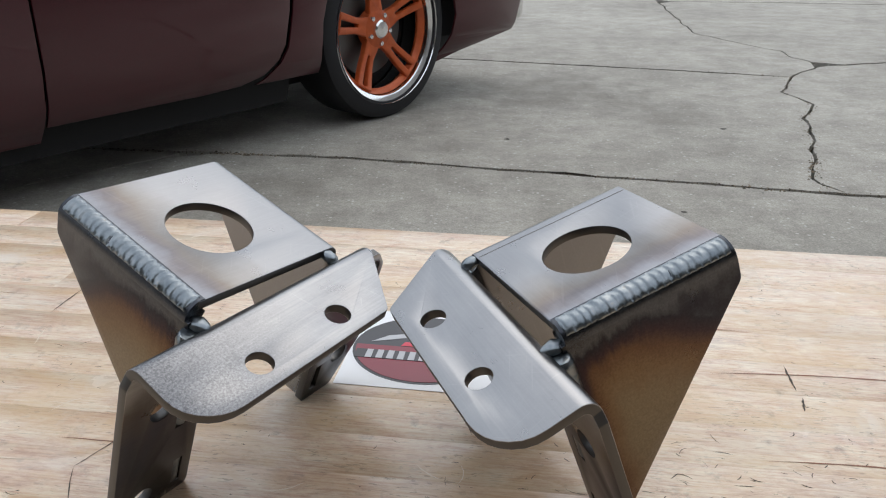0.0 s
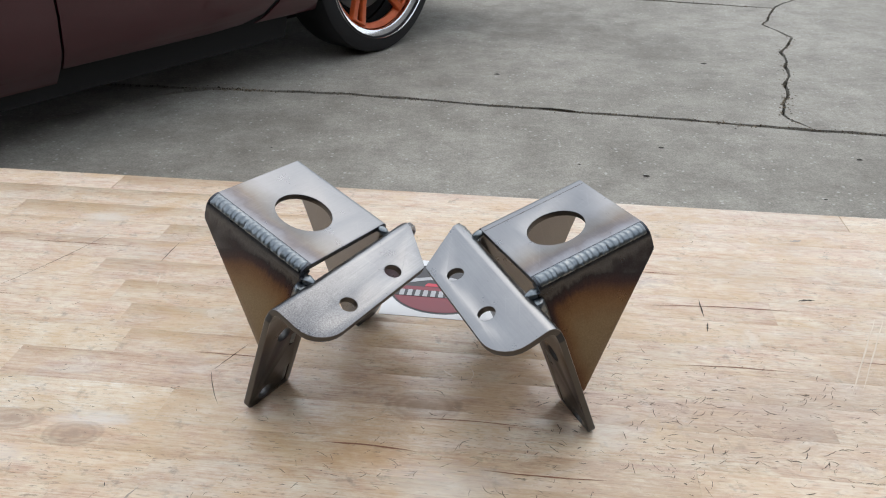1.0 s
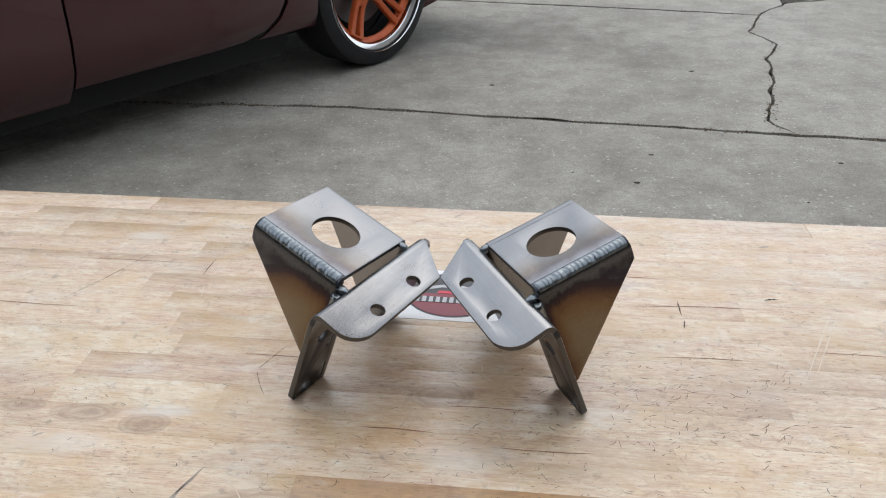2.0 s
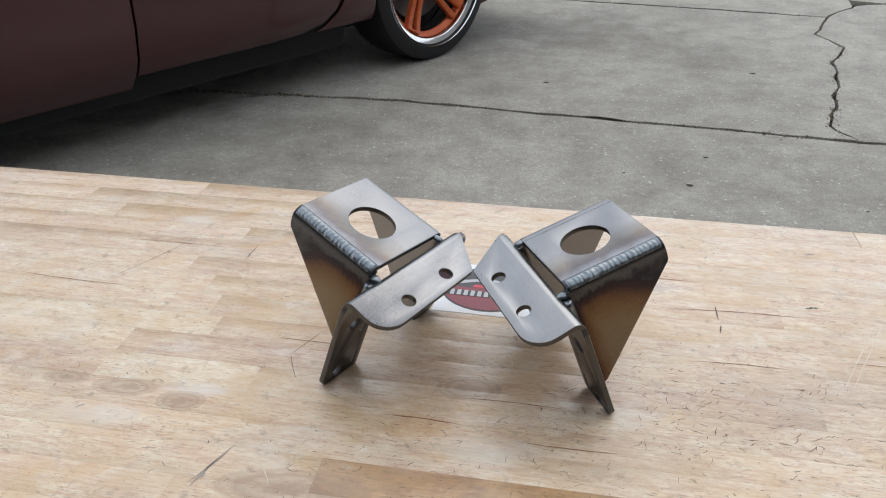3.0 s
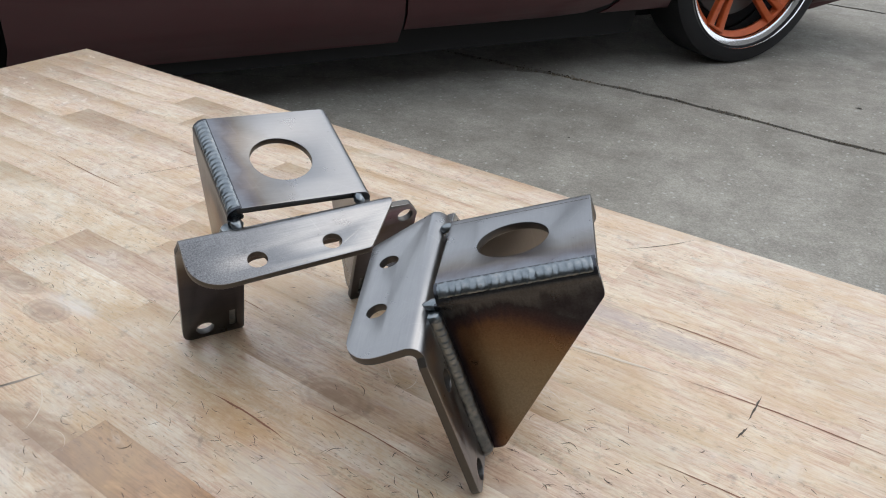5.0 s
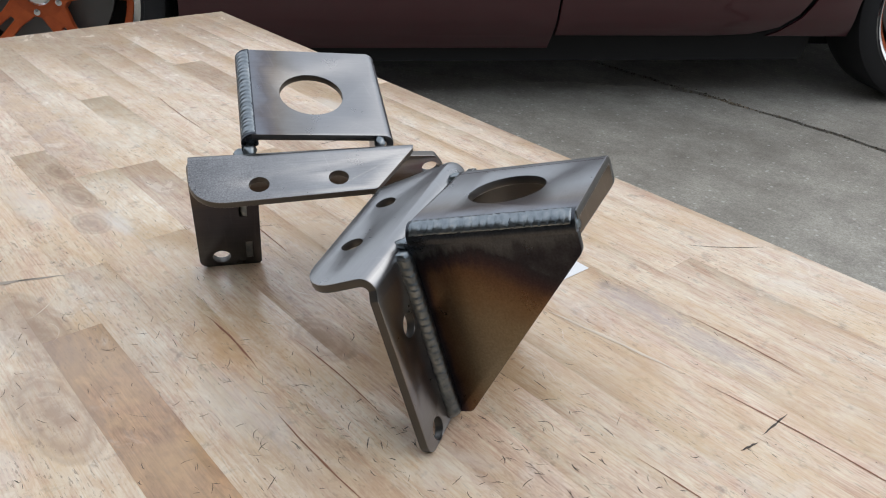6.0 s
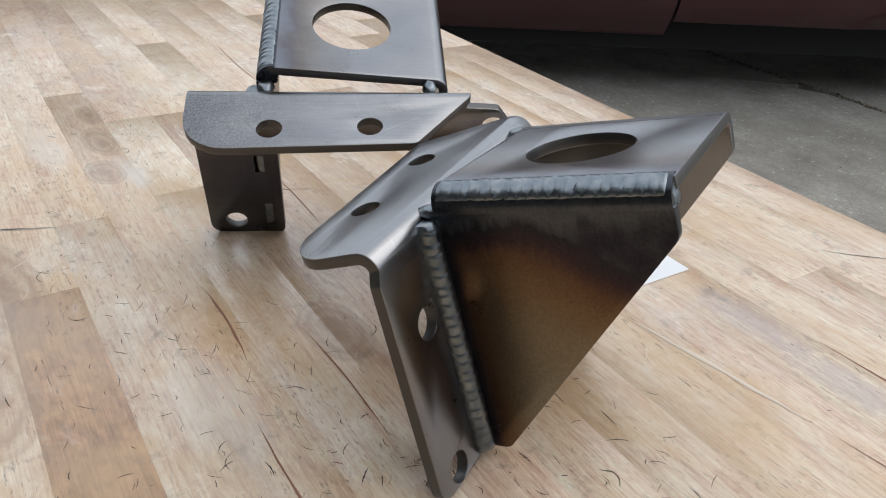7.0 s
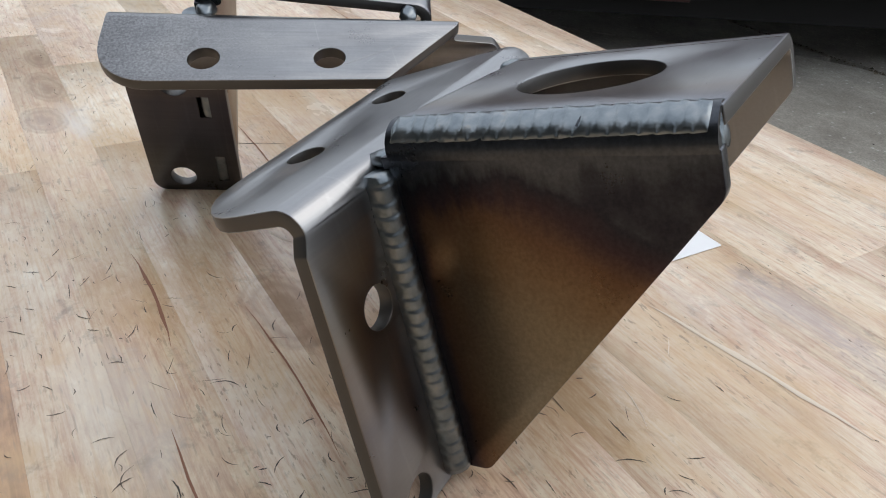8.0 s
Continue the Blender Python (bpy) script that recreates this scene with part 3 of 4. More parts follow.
def channel_map(u, y, w, bend):
    """Flat sheet to top plate and far side: bent down past its bend line."""
    r, arc = 4.6, 4.6 * math.pi / 2
    if u >= bend:
        x, z = u, -2.4 + w
    elif u > bend - arc:
        a = (bend - u) / r
        x, z = bend - (r + w) * math.sin(a), -2.4 - r + (r + w) * math.cos(a)
    else:
        x, z = bend - r - w, -2.4 - r + (u - bend + arc)
    return x, y, z


def bead(a, b, radius, pitch, up, side, seed, amp=0.36, lean=0.785, spread=1.5, swell=0.0, quarter=False):
    """A weld bead from a to b: crescent ripples on a rounded cord, fullest at an angle lean from side to up."""
    a, b, up, side = Vector(a), Vector(b), Vector(up).normalized(), Vector(side).normalized()
    way = b - a
    ripples = way.length / pitch
    rings, seg = int(ripples * 12), 40
    bm = bmesh.new()
    grid = []
    for i in range(rings + 1):
        f = i / rings
        end = 1.0 if amp == 0 else min(1.0, 0.78 + f * ripples * 0.4, 0.78 + (1 - f) * ripples * 0.4)
        ring = []
        for j in range(seg):
            t = j / seg * math.tau
            off = (t - lean + math.pi) % math.tau - math.pi
            ph = f * ripples + 0.95 * min(1.2, (off / spread) ** 2) + 0.35 * noise.noise((f * ripples * 0.6, seed, 0))
            saw = ph - math.floor(ph)
            mask = max(0.0, 1 - (off / spread) ** 2)
            crest = ((1 - saw) ** 1.2 - 0.7 * max(0.0, 1 - saw * 5)) * min(1.0, 2 * mask) - 0.25
            k = radius * end * (1 + 0.015 * noise.noise((f * ripples * 0.7, j * 0.2, seed))) + amp * crest + swell * min(1.0, mask * 3.5) * (1 + 0.3 * noise.noise((f * ripples * 0.9, seed, 3)))
            if quarter and not (t < 1.75 or t > 6.1):
                k = radius * 0.3
            ring.append(bm.verts.new(a + way * f + up * (k * math.sin(t)) + side * (k * math.cos(t))))
        grid.append(ring)
    for p, q in zip(grid, grid[1:]):
        for j in range(seg):
            bm.faces.new((p[j], p[(j + 1) % seg], q[(j + 1) % seg], q[j]))
    bm.faces.new(rev(grid[0]))
    bm.faces.new(grid[-1])
    return bm


def tack(c, sx, sy, sz, seed):
    bm = bmesh.new()
    bmesh.ops.create_icosphere(bm, subdivisions=3, radius=1)
    for v in bm.verts:
        k = 1 + 0.22 * noise.noise(v.co * 1.4 + Vector((seed, 0, 0))) + 0.08 * noise.noise(v.co * 5.0 + Vector((0, seed, 0)))
        v.co = Vector((c[0] + v.co.x * sx * k, c[1] + v.co.y * sy * k, c[2] + v.co.z * sz * k))
    return bm


def bracket(m, hand, low, skew, tip, bend, back, wide, label):
    """hand: 1 or -1, the two are mirror images. low: the leg ends, near and far, in millimetres."""
    ob = empty("steel_bracket", m, label, "bracket", "pair of welded brackets")
    splay = 0.058 if hand < 0 else 0.0  # the lower part leans out past square

    def place(bm):
        return warp(bm, lambda x, y, z: ((x + splay * max(0.0, -z - 8)) / 1000, hand * y / 1000, z / 1000))

    def raised(x, y, z):
        """The channel sits a little skew on the angle."""
        return x, y, z + skew[0] + skew[1] * (x + 15) + skew[2] * (y + 36)

    n0, n1 = low
    out = rounded([(64, wide, 23), (-45, wide, 4), (-75, -2, 9), (-73, -11.5, 1), (-90, -12.5, 4), (-97, -22, 6), (-97, leg_v(-76), 10), (-80, leg_v(n1), 6), (-56, leg_v(n1), 3), (-56, leg_v(-34), 8), (24, leg_v(-34), 8), (24, leg_v(n0), 4), (66, leg_v(n0), 7), (66, -14, 3), (64, -9, 2)])
    holes = [circle(-23.5, 22.2, 12), circle(23.5, 22.2, 12), circle(51, leg_v(-96.5), 12), circle(46, leg_v(-38), 12.5), circle(-80, leg_v(-80), 12), circle(-88, leg_v(-22), 11),
             slot(32, leg_v(-91), 4.6, 17), slot(34.5, leg_v(-51), 5, 12), slot(-64, leg_v(-90), 4.6, 17)]
    bm = edges_marked(plate(out, holes, T, 0.35))
    cut_rows(bm, 1, [-R_BEND * math.pi / 2 * i / 9 for i in range(10)])
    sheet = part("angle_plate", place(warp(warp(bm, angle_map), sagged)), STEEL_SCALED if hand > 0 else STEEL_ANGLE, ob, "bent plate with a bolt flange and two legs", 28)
    sheet.data.materials.append(CUT_EDGE)

    arc = 4.6 * math.pi / 2
    u = lambda n: n + 2.4 + 4.6 + bend - arc
    out = rounded([(26, -36, 0.5), (u(-8), -36, 1), (u(-10), -33, 1), (u(tip), -33, 1), (u(tip), -43, 6), (u(-17), back, 7), (bend + 2, back, 2), (26, back, 0.5)])
    bm = edges_marked(plate(out, [circle(-15, -76.5, 41, 72)], T, 0.35))
    cut_rows(bm, 0, [bend - arc * i / 8 for i in range(9)])
    sheet = part("channel_plate", place(warp(warp(bm, lambda a, b, c: channel_map(a, b, c, bend)), raised)), STEEL_TOP, ob, "top plate with a large round hole", 28)
    sheet.data.materials.append(CUT_EDGE)

    out = rounded([(-34, -8.2, 0.5), (-34, tip, 1), (-43, tip, 5), (back, -19, 6), (back, -8.2, 0.5)])
    bm = plate(out, [], T, 0.35)
    part("gusset", place(warp(bm, lambda y, z, w: raised(29.6 + w, y, z))), STEEL_GUSSET, ob, "triangular side plate bronzed by welding heat", 28)

    for x, z, h in ((32, -91, 8.3), (34.5, -51, 5.8), (-64, -90, 8.3)):  # tongues of the side plates, sunk in the slots
        part("slot_tongue", place(box(bmesh.new(), x - 2.6, x + 2.6, -32.5, -29.6, z - h, z + h)), CUT_EDGE, ob, "dark recessed tongue in a slot")

    if hand < 0:
        bm = box(bmesh.new(), bend + 3.8, bend + 4.2, back + 1, -37, -0.3, 0.06)
        part("scribe_line", place(warp(bm, raised)), SCUFF, ob, "thin dark scribed line")
    p, q = raised(23.9, -36.2, -7.7), raised(23.9, back + 0.4, -7.7)
    part("rolled_edge", place(bead(p, q, 8.2, 30.0, (0, 0, 1), (1, 0, 0), 3.0, 0.0, quarter=True)), STEEL_GUSSET, ob, "dark rounded edge below the weld")
    part("weld_bead", place(bead(p, q, 7.3, 3.9, (0, 0, 1), (1, 0, 0), 1.0, 0.6, 1.05, 0.72, 1.2, True)), WELD, ob, "rippled blue-grey weld bead", 60)
    part("weld_bead", place(bead((32.4, -31.6, -5), (32.4, -31.6, -101), 5.3, 4.0, (0, -1, 0), (1, 0, 0), 5.0, 0.34, 0.785, 1.2, 0.15)), WELD, ob, "rippled blue-grey weld bead", 60)
    part("weld_bead", place(bead((bend - 6.8, -32.0, -10), (bend - 6.8, -32.0, -98), 4.2, 4.2, (0, -1, 0), (-1, 0, 0), 8.0)), WELD, ob, "rippled blue-grey weld bead", 60)
    part("tack_weld", place(tack((27.0, -32.6, -3.4), 3.9, 5.6, 3.0, 2.0)), WELD, ob, "small round tack weld", 60)
    part("tack_weld", place(tack((-54, -32.8, -2.0), 3.5, 5.2, 2.7, 6.0)), WELD, ob, "small round tack weld", 60)
    return ob


def basis(o, cols):
    return Matrix(((*cols[0], o[0]), (*cols[1], o[1]), (*cols[2], o[2]), (0, 0, 0, 1)))


bracket(basis((0.0110, 0.2870, 0.6510), ((0.4292, 0.8506, -0.3037), (-0.9029, 0.3962, -0.1664), (-0.0212, 0.3457, 0.9381))), -1, (-102.8, -105.6), (3.4, 0.072, 0.058), -107.5, -54.5, -121.5, 36.2, "welded bare steel bracket leaning on its twin, gusset bronzed")
bracket(basis((-0.0552, 0.2891, 0.6523), ((-0.5204, 0.7968, 0.3070), (-0.8539, -0.4888, -0.1789), (0.0075, -0.3552, 0.9347))), 1, (-106.9, -105.9), (3.3, 0.068, 0.012), -106.5, -57.0, -123.5, 34.6, "welded bare steel bracket leaning on its twin, brushed top plate")

# ---------------------------------------------------------------- car
U = Vector((0.589, 0.808, 0)).normalized()
car = empty("car", Matrix.Translation((-0.362, 3.197, 0)) @ Matrix.Rotation(math.atan2(U.y, U.x), 4, "Z"), "dark maroon car with orange star-spoke wheels", "car")


def side_y(z):
    """How far the flank stands out at a height: tucked in at the sill."""
    return 0.035 - 0.075 * min(1.1, max(0.0, (0.38 - z) / 0.17)) ** 2 - 0.05 * max(0.0, (z - 0.62) / 0.33) ** 2


def flank(name, outline, hand, label=""):
    bm = plate([Vector(p) for p in outline], [], 0.012, 0.003)
    cut_rows(bm, 1, [0.2, 0.22, 0.24, 0.26, 0.28, 0.3, 0.4, 0.5, 0.62, 0.7, 0.78, 0.86, 0.94])
    y0 = 0.0 if hand > 0 else 1.75
    warp(bm, lambda x, z, w: (x, y0 - hand * (side_y(z) + w - 0.006), z))
    return part(name, bm, PAINT, car, label, 25)


def arch(cx, cz, r, a0, a1, k=16):
    return [(cx + r * math.cos(radians(a0 + (a1 - a0) * i / k)), cz + r * math.sin(radians(a0 + (a1 - a0) * i / k))) for i in range(k + 1)]


REAR, FRONT, HUB = 0.015, -2.90, 0.352
for hand in (1, -1):
    flank("door", [(-1.377, 0.93), (-1.383, 0.24), (-0.86, 0.24)] + [(-0.72, 0.247), (-0.63, 0.272), (-0.575, 0.32), (-0.548, 0.37), (-0.52, 0.48), (-0.505, 0.6), (-0.5, 0.93)], hand, "long maroon door")
    flank("quarter_panel", [(-0.486, 0.93), (-0.491, 0.6), (-0.506, 0.475), (-0.534, 0.36), (-0.562, 0.308), (-0.622, 0.256), (-0.655, 0.24), (-0.43, 0.238)] + arch(REAR, HUB, 0.39, 197, -24) + [(0.375, 0.17), (0.88, 0.262), (0.9, 0.42), (0.93, 0.6), (0.96, 0.93)], hand)
    flank("fender", [(-1.384, 0.93), (-1.39, 0.24), (-1.39, 0.19), (-2.52, 0.19)] + arch(FRONT, HUB, 0.39, -24, 206) + [(-3.35, 0.2), (-3.75, 0.3), (-3.8, 0.62), (-3.75, 0.93)], hand)
    # black strip below the doors, stands in for the shade under the car
    bm = plate([Vector(p) for p in ((-2.5, 0.3), (-2.46, 0.14), (-0.46, 0.14), (-0.42, 0.3))], [], 0.03, 0.006)
    y0 = 0.0 if hand > 0 else 1.75
    warp(bm, lambda x, z, w: (x, y0 + hand * 0.1 + w, z))
    part("rocker_panel", bm, DARK, car)
# dark inner structure, decks, cabin
part("underbody", box(bmesh.new(), -3.6, 0.8, 0.28, 1.47, 0.14, 0.6, 0.02), DARK, car)
for x0, x1 in ((-2.44, -0.45), (0.46, 0.85), (-3.7, -3.36)):
    part("inner_panel", box(bmesh.new(), x0, x1, 0.12, 0.30, 0.14 if x0 < 0.4 else 0.26, 0.9), DARK, car)
    part("inner_panel", box(bmesh.new(), x0, x1, 1.45, 1.63, 0.14 if x0 < 0.4 else 0.26, 0.9), DARK, car)
part("hood", box(bmesh.new(), -3.78, -1.75, -0.01, 1.76, 0.925, 0.965, 0.015), PAINT, car)
part("trunk_lid", box(bmesh.new(), -0.1, 0.97, -0.01, 1.76, 0.925, 0.965, 0.015), PAINT, car)
part("belt_deck", box(bmesh.new(), -1.749, -0.101, -0.01, 1.76, 0.925, 0.96, 0.012), PAINT, car)
part("nose", box(bmesh.new(), -3.82, -3.76, 0.05, 1.7, 0.35, 0.92, 0.02), PAINT, car)
bm = box(bmesh.new(), 0.905, 0.99, 0.0, 1.75, 0.3, 0.52, 0.03)
part("rear_bumper", bm, CHROME, car, "bright silver rear bumper", 30)
part("tail_panel", box(bmesh.new(), 0.86, 0.95, 0.03, 1.72, 0.5, 0.92, 0.02), PAINT, car)


def cabin(z0, z1, s0, s1, inset0, inset1, lift0, lift1):
    bm = bmesh.new()
    lo = [bm.verts.new(p) for p in ((s0, inset0, z0), (s1, inset0, z0), (s1, 1.75 - inset0, z0), (s0, 1.75 - inset0, z0))]
    hi = [bm.verts.new(p) for p in ((s0 + lift0, inset1, z1), (s1 - lift1, inset1, z1), (s1 - lift1, 1.75 - inset1, z1), (s0 + lift0, 1.75 - inset1, z1))]
    bm.faces.new(rev(lo))
    bm.faces.new(hi)
    for i in range(4):
        bm.faces.new((lo[i], lo[(i + 1) % 4], hi[(i + 1) % 4], hi[i]))
    bmesh.ops.bevel(bm, geom=list(bm.edges), offset=0.02, segments=2, affect="EDGES")
    return bm


part("cabin_glass", cabin(0.955, 1.27, -1.85, 0.1, 0.08, 0.2, 0.5, 0.45), GLASS_DARK, car, "dark tinted glass")
part("roof", cabin(1.262, 1.32, -1.36, -0.32, 0.19, 0.24, 0.08, 0.1), PAINT, car)


def lathe(profile, steps=64):
    """Profile of (radius, y) spun round the y axis."""
    bm = bmesh.new()
    rings = [[bm.verts.new((r * math.cos(i * math.tau / steps), y, r * math.sin(i * math.tau / steps))) for i in range(steps)] for r, y in profile]
    for p, q in zip(rings, rings[1:]):
        for i in range(steps):
            bm.faces.new((p[i], p[(i + 1) % steps], q[(i + 1) % steps], q[i]))
    bmesh.ops.recalc_face_normals(bm, faces=bm.faces)
    return bm


def wheel(cx, cy, hand, turn):
    """hand 1: the face looks to -y."""
    def put(bm, spin=0.0):
        c, s = math.cos(spin), math.sin(spin)
        return warp(bm, lambda x, y, z: (cx + x * c - z * s, cy + hand * y, HUB + x * s + z * c))

    body = part("wheel", put(lathe([(0.283, 0.0), (0.352 - 0.022, 0.0), (0.348, 0.012), (0.352, 0.035), (0.352, 0.2), (0.345, 0.222), (0.283, 0.235), (0.283, 0.0)])), RUBBER, car, "low black tyre")
    part("rim_lip", put(lathe([(0.292, -0.004), (0.295, 0.002), (0.29, 0.008), (0.272, 0.012), (0.262, 0.02), (0.258, 0.05), (0.262, 0.2), (0.282, 0.22), (0.284, 0.01), (0.292, -0.004)], 72)), CHROME, body, "polished silver rim lip")
    part("rim_barrel", put(lathe([(0.2575, 0.035), (0.248, 0.04), (0.236, 0.055), (0.24, 0.07), (0.2565, 0.075)], 72)), ORANGE, body, "orange inner ring")
    part("brake_disc", put(lathe([(0.03, 0.12), (0.19, 0.12), (0.19, 0.14), (0.03, 0.14), (0.03, 0.12)])), GREY_METAL, body)
    part("hub_back", put(lathe([(0.001, 0.16), (0.255, 0.16), (0.255, 0.17), (0.001, 0.17)])), DARK, body)
    for i in range(5):
        out = rounded([(0.04, -0.042, 0.01), (0.04, 0.042, 0.01), (0.12, 0.031, 0.02), (0.248, 0.044, 0.004), (0.248, -0.044, 0.004), (0.12, -0.031, 0.02)])
        cutout = rounded([(0.115, -0.006, 0.003), (0.115, 0.006, 0.003), (0.238, 0.015, 0.005), (0.238, -0.015, 0.005)])
        bm = plate(rev(out), [cutout], 0.028, 0.005)
        cut_rows(bm, 0, [0.08, 0.12, 0.16, 0.2])
        warp(bm, lambda x, y, w: (x, 0.075 - 0.035 * max(0, (x - 0.1) / 0.15) ** 1.5 + w, y))
        part("spoke", put(bm, turn + i * math.tau / 5), ORANGE, body, "orange split spoke")
    part("hub", put(lathe([(0.001, 0.052), (0.05, 0.054), (0.075, 0.062), (0.08, 0.1), (0.001, 0.1)])), ORANGE, body)
    part("center_cap", put(lathe([(0.001, 0.034), (0.03, 0.036), (0.037, 0.042), (0.038, 0.06), (0.001, 0.06)], 40)), CHROME, body, "silver centre cap")
    for i in range(5):
        a = turn + (i + 0.5) * math.tau / 5
        bm = lathe([(0.0005, 0.046), (0.009, 0.047), (0.01, 0.06), (0.0005, 0.06)], 12)
        warp(bm, lambda x, y, z: (x + 0.058 * math.cos(a), y, z + 0.058 * math.sin(a)))
        part("lug_nut", put(bm), CHROME, body)
    return body


# short bright tube between the rear wheel and the panel behind it
bm = warp(lathe([(0.024, 0.0), (0.03, -0.004), (0.032, 0.004), (0.03, 0.16), (0.024, 0.16), (0.024, 0.0)], 28), lambda x, y, z: (0.46 - 0.8 * y, 0.16 + x, 0.285 + z))
part("exhaust_tip", bm, CHROME, car, "bright metal tube behind the rear wheel")
wheel(REAR, 0.0, 1, 0.43)
wheel(FRONT, 0.0, 1, 0.1)
wheel(REAR, 1.75, -1, 0.6)
wheel(FRONT, 1.75, -1, 0.9)


# ---------------------------------------------------------------- sticker card under the brackets
CARD_WHITE = material("card_paper", (0.8, 0.8, 0.8), 0.35)[0]
INK_BLACK = material("black_ink", (0.03, 0.028, 0.032), 0.3)[0]
INK_RED = material("dark_red_ink", (0.22, 0.02, 0.035), 0.3)[0]
INK_BRIGHT = material("bright_red_ink", (0.6, 0.03, 0.06), 0.3)[0]
INK_GREY = material("grey_ink", (0.45, 0.45, 0.46), 0.3)[0]
card = empty("logo_card", pose(-0.012, 0.430, TABLE + 0.0002, 0, 0, -5.4), "white paper card printed with a dark red oval logo", "card")


def print_layer(name, pts, z, mat, label=""):
    bm = plate([Vector(p) for p in pts], [], 0.00016)
    warp(bm, lambda x, y, w: (x, y, w + z))
    return part(name, bm, mat, card, label)


def oval(rx, ry, a0=0, a1=360, k=48, cy=0.0):
    return [(rx * math.cos(radians(a0 + (a1 - a0) * i / k)), cy + ry * math.sin(radians(a0 + (a1 - a0) * i / k))) for i in range(k if a1 - a0 == 360 else k + 1)]


print_layer("paper", rounded([(-0.048, -0.046, 0.001), (0.048, -0.046, 0.001), (0.048, 0.046, 0.001), (-0.048, 0.046, 0.001)]), 0.0001, CARD_WHITE)
print_layer("logo_oval", oval(0.0465, 0.0405), 0.0003, INK_BLACK, "black oval print")
print_layer("logo_border", oval(0.0445, 0.0385, 180, 360), 0.0005, INK_RED, "dark red lower half of the oval")
print_layer("logo_band", [(-0.043, -0.006), (0.043, -0.006), (0.043, -0.016), (-0.043, -0.016)], 0.0007, INK_BLACK)
for i in range(11):
    x = -0.034 + i * 0.0068
    print_layer("logo_bar", [(x - 0.0019, -0.0062), (x + 0.0019, -0.0062), (x + 0.0021, -0.0158), (x - 0.0021, -0.0158)], 0.0009, INK_GREY, "grey printed bar")
for x, w in ((-0.012, 0.004), (-0.002, 0.006), (0.012, 0.004)):
    print_layer("logo_stripe", [(x - w, 0.001), (x + w, 0.001), (x + w + 0.002, 0.006), (x - w + 0.002, 0.006)], 0.0005, INK_BRIGHT, "bright red printed stripe")
print_layer("logo_shape", [(-0.036, 0.004), (-0.026, 0.013), (-0.012, 0.017), (0.006, 0.018), (0.02, 0.013), (0.036, 0.011), (0.034, 0.008), (0.018, 0.009), (0.004, 0.013), (-0.012, 0.012), (-0.026, 0.007)], 0.0005, INK_GREY, "grey swoosh print")

# ---------------------------------------------------------------- scratches and dents in the bench top
SCUFF_RED = material("red_brown_streak", (0.26, 0.11, 0.06), 0.6)[0]
SCUFF_PALE = material("pale_bare_scratch", (0.7, 0.59, 0.465), 0.7)[0]
SCUFF_GREY = material("grey_smudge", (0.38, 0.32, 0.26), 0.6)[0]


def sliver(bm, x, y, angle, length, width, bow, z):
    """A thin pointed mark lying on the bench top."""
    c, sn = math.cos(angle), math.sin(angle)
    k = 7
    rows = []
    for i in range(k + 1):
        f = i / k * 2 - 1
        u, v = f * length / 2, bow * (1 - f * f) + 0.12 * width * math.sin(i * 2.3)
        h = max(0.06, (1 - f * f) ** 0.7 * (0.75 + 0.25 * math.sin(i * 3.7 + x * 90))) * width / 2
        rows.append([bm.verts.new((x + (u * c - (v + q) * sn), y + (u * sn + (v + q) * c), z)) for q in (-h, h)])
    for p, q in zip(rows, rows[1:]):
        bm.faces.new((p[0], q[0], q[1], p[1]))


def marks(name, mat, label, seed, groups, fixed=()):
    r = random.Random(seed)
    bm = bmesh.new()
    for count, cx, cy, sx, sy, l0, l1, w0, w1 in groups:
        for i in range(count):
            x, y = r.gauss(cx, sx), r.gauss(cy, sy)
            if not (-0.76 < x < 0.85 and 0.02 < y < 0.575):
                continue
            a = r.choice((r.gauss(-0.5, 0.25), r.gauss(-0.08, 0.1), r.uniform(0, math.pi), r.gauss(0.7, 0.3)))
            ln = r.uniform(l0, l1) * r.uniform(0.4, 1)
            sliver(bm, x, y, a, ln, r.uniform(w0, w1), r.gauss(0, 0.13) * ln, TABLE + 0.00012 + 0.00004 * r.random())
    for x0, y0, x1, y1, w, bow in fixed:
        sliver(bm, (x0 + x1) / 2, (y0 + y1) / 2, math.atan2(y1 - y0, x1 - x0), math.hypot(x1 - x0, y1 - y0), w, bow, TABLE + 0.0002)
    thing(name, bm, mat, label, "scratches", kind="stuff")


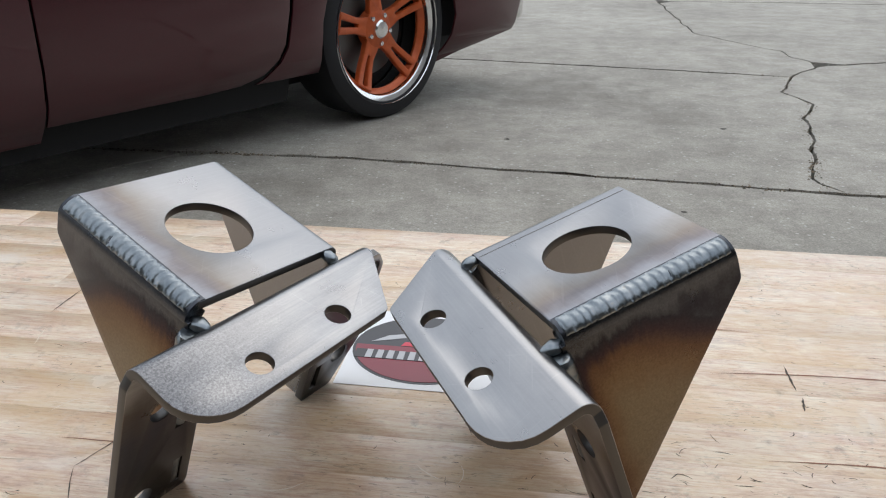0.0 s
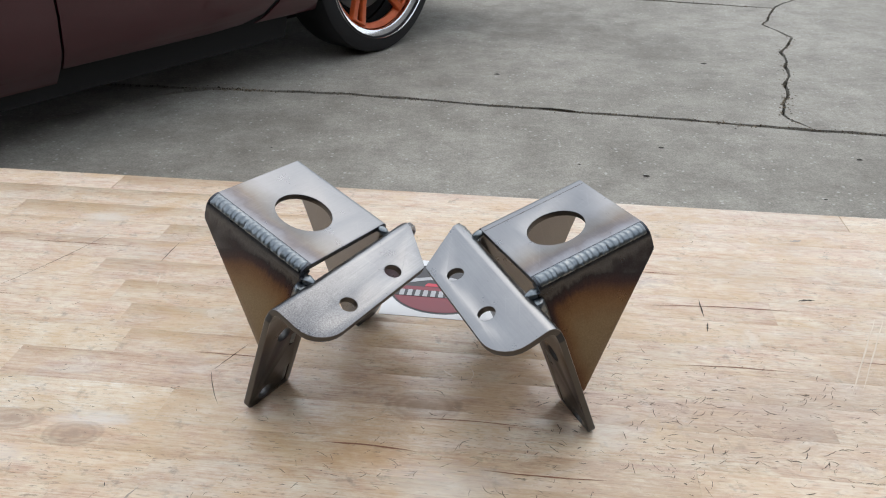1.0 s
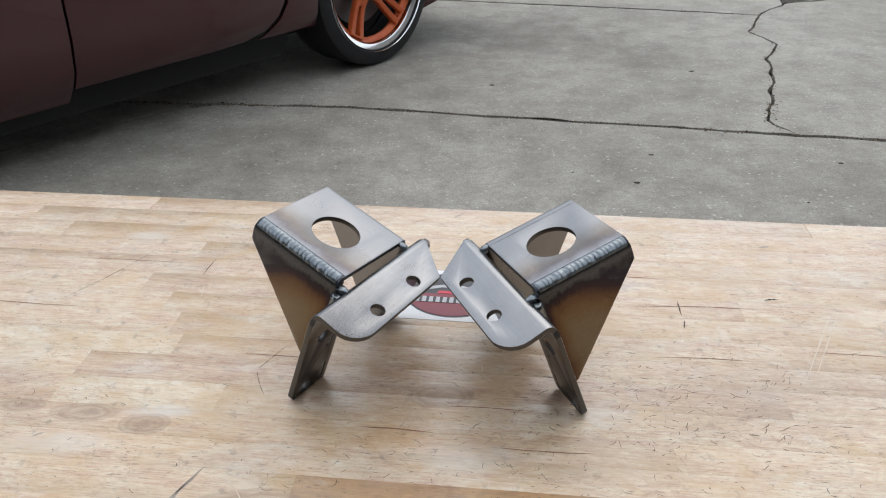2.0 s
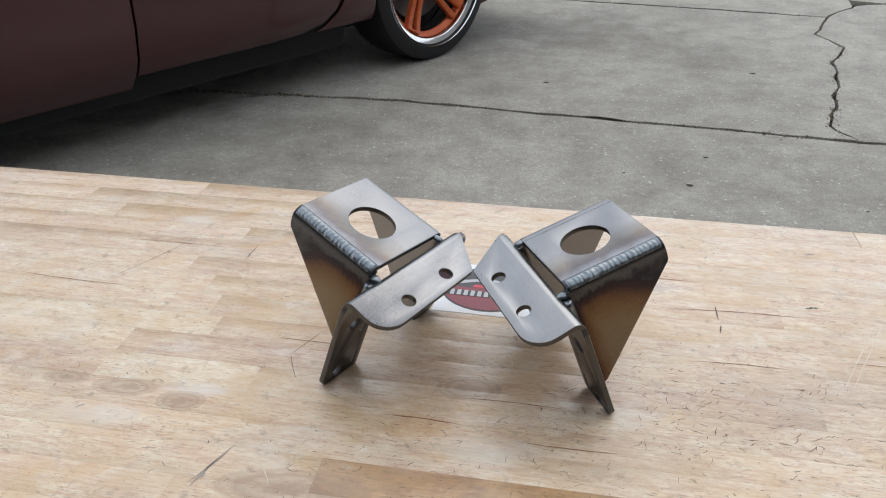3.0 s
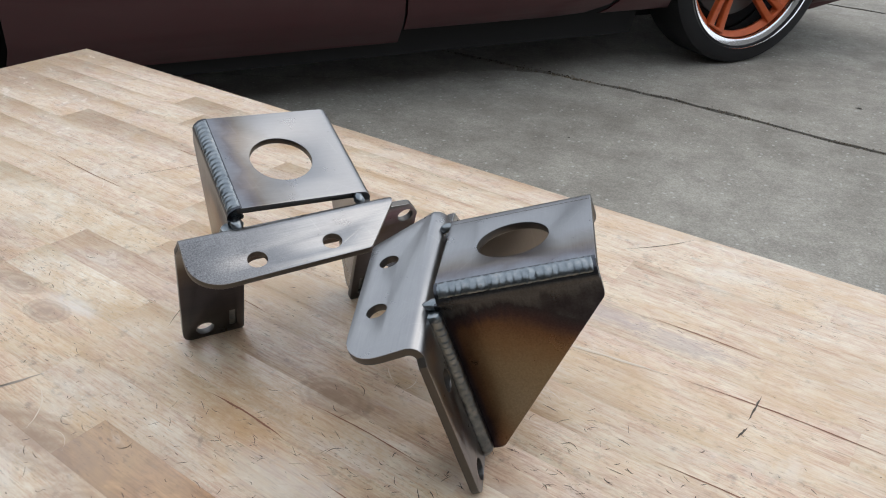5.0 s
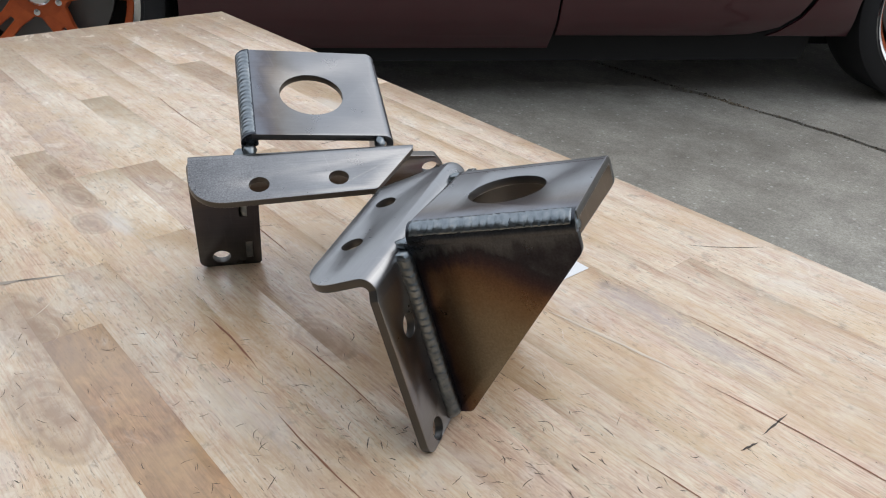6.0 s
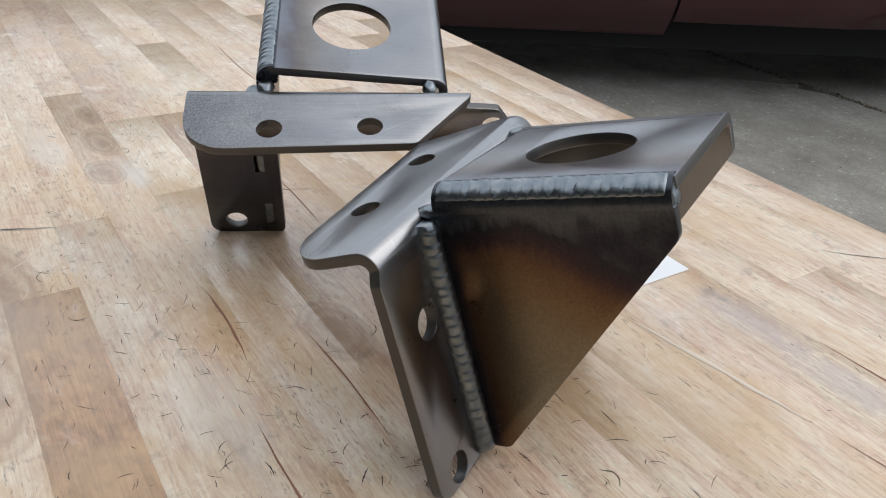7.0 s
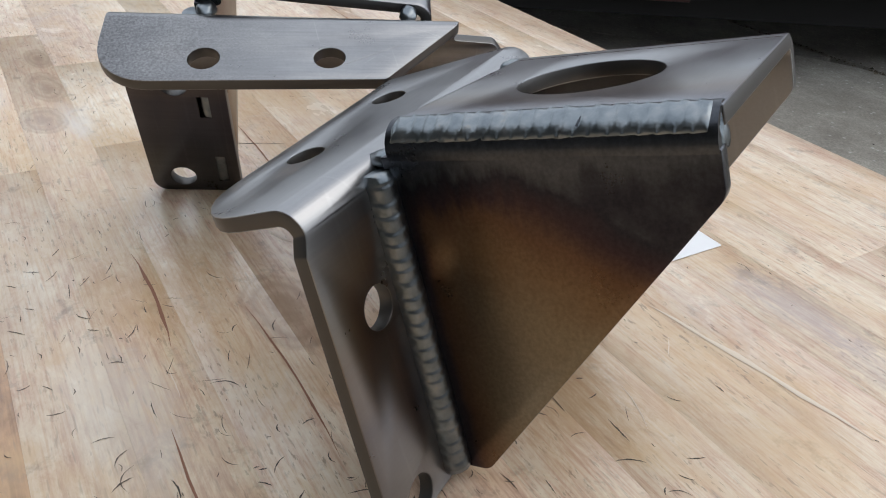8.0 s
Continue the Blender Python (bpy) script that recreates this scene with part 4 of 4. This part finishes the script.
marks("dark_scratches", SCUFF, "dark nicks and scratches in the bench top", 3,
      ((380, 0.19, 0.265, 0.09, 0.05, 0.004, 0.014, 0.0002, 0.0008), (200, -0.03, 0.19, 0.09, 0.045, 0.003, 0.013, 0.0002, 0.0006), (60, -0.3, 0.4, 0.14, 0.1, 0.003, 0.012, 0.0002, 0.0007), (40, 0.35, 0.4, 0.15, 0.1, 0.004, 0.012, 0.0002, 0.0008), (60, -0.3, 0.2, 0.15, 0.08, 0.003, 0.013, 0.0002, 0.0007), (520, 0.0, 0.3, 0.4, 0.15, 0.0012, 0.005, 0.0003, 0.0008)),
      ((0.2095, 0.423, 0.2075, 0.395, 0.0016, 0.0), (0.2085, 0.388, 0.205, 0.375, 0.0018, 0.0), (0.295, 0.424, 0.31, 0.426, 0.003, 0.001), (-0.274, 0.464, -0.269, 0.5, 0.0012, 0.0005), (-0.161, 0.343, -0.181, 0.307, 0.0008, 0.0), (-0.181, 0.307, -0.166, 0.271, 0.0007, -0.001), (0.066, 0.556, 0.116, 0.608, 0.0009, -0.003), (-0.34, 0.522, -0.405, 0.415, 0.0007, 0.004)))
marks("pale_scratches", SCUFF_PALE, "pale scuffs where the varnish is scraped off", 7,
      ((26, 0.0, 0.3, 0.35, 0.14, 0.006, 0.03, 0.0003, 0.0009), (14, -0.3, 0.35, 0.12, 0.1, 0.02, 0.06, 0.0005, 0.0014)),
      ((0.055, 0.404, 0.15, 0.411, 0.0035, 0.001), (0.35, 0.4, 0.29, 0.3, 0.0016, 0.0), (0.357, 0.4, 0.3, 0.305, 0.0014, 0.0)))
marks("red_streaks", SCUFF_RED, "thin red-brown mineral streaks along the grain", 9, (),
      ((0.161, 0.412, 0.297, 0.406, 0.0013, 0.003), (-0.03, 0.262, 0.06, 0.255, 0.0011, 0.002), (-0.5, 0.42, -0.38, 0.405, 0.0012, -0.002), (0.3, 0.34, 0.4, 0.33, 0.001, 0.001), (-0.09, 0.236, -0.02, 0.229, 0.0018, 0.002), (0.02, 0.215, 0.1, 0.209, 0.0013, -0.001), (0.12, 0.47, 0.2, 0.464, 0.0014, 0.001), (-0.2, 0.33, -0.12, 0.322, 0.0011, 0.001), (0.17, 0.33, 0.26, 0.324, 0.0012, 0.002), (-0.42, 0.5, -0.3, 0.49, 0.001, 0.001)))
marks("grey_smudges", SCUFF_GREY, "grey smudges rubbed into the varnish", 12, ((6, 0.1, 0.2, 0.3, 0.1, 0.006, 0.016, 0.001, 0.003),),
      ((-0.213, 0.146, -0.193, 0.192, 0.0032, 0.001), (-0.216, 0.15, -0.2, 0.18, 0.0016, -0.001), (0.325, 0.532, 0.337, 0.534, 0.005, 0.0), (0.045, 0.118, 0.075, 0.12, 0.007, 0.0)))


def chips(seed):
    """Small dark stains and chips in the concrete."""
    r = random.Random(seed)
    bm = bmesh.new()
    spots = [(0.526, 1.946, 0.011), (0.615, 2.164, 0.009), (0.12, 2.9, 0.012), (0.98, 3.1, 0.014), (1.2, 2.1, 0.01)]
    spots += [(r.uniform(-1.5, 3.5), r.uniform(1.2, 6.5), r.uniform(0.002, 0.006)) for i in range(32)]
    for x, y, rad in spots:
        ring = [bm.verts.new((x + rad * (0.7 + 0.5 * r.random()) * math.cos(i * math.tau / 9), y + rad * 0.8 * (0.7 + 0.5 * r.random()) * math.sin(i * math.tau / 9), 0.0012)) for i in range(9)]
        bm.faces.new(ring)
    thing("concrete_stains", bm, DIRT, "small dark stains and chips on the concrete", "stains", kind="stuff")


chips(21)


def rubble(seed):
    """Crumbs of broken concrete and dry dirt along the joints and cracks."""
    m, n, l, b = material("crumbled_dirt", (0.2, 0.17, 0.12), 0.95)
    l.new(ramp(n, l, n.new("ShaderNodeNewGeometry").outputs["Random Per Island"], [(0.0, (0.05, 0.042, 0.03)), (0.4, (0.11, 0.088, 0.06)), (0.7, (0.24, 0.19, 0.13)), (1.0, (0.34, 0.31, 0.26))]), b.inputs["Base Color"])
    r = random.Random(seed)
    bm = bmesh.new()
    for line, count, spread in ((JOINT, 520, 0.011), (JOINT_E, 420, 0.011), (CRACK, 260, 0.012), (FAR, 160, 0.012), (CRACK_3, 120, 0.012)):
        near = [p for p in line if -2 < p[0] < 3.5]
        for i in range(count):
            k = r.randrange(len(near) - 1)
            f = r.random()
            x = near[k][0] + (near[k + 1][0] - near[k][0]) * f + r.gauss(0, spread)
            y = near[k][1] + (near[k + 1][1] - near[k][1]) * f + r.gauss(0, spread)
            size = r.uniform(0.0015, 0.0045) * (1.0 + max(0.0, noise.noise((x * 3, y * 3, 4.0))) * 1.5)
            top = bm.verts.new((x, y, size * 0.5 + 0.0005))
            ring = [bm.verts.new((x + size * r.uniform(0.6, 1.5) * math.cos(j * math.tau / 5), y + size * r.uniform(0.6, 1.3) * math.sin(j * math.tau / 5), -0.001)) for j in range(5)]
            for j in range(5):
                bm.faces.new((top, ring[j], ring[(j + 1) % 5]))
    thing("joint_rubble", bm, m, "crumbs of concrete and dry dirt along the joints", "dirt", kind="stuff")


rubble(33)
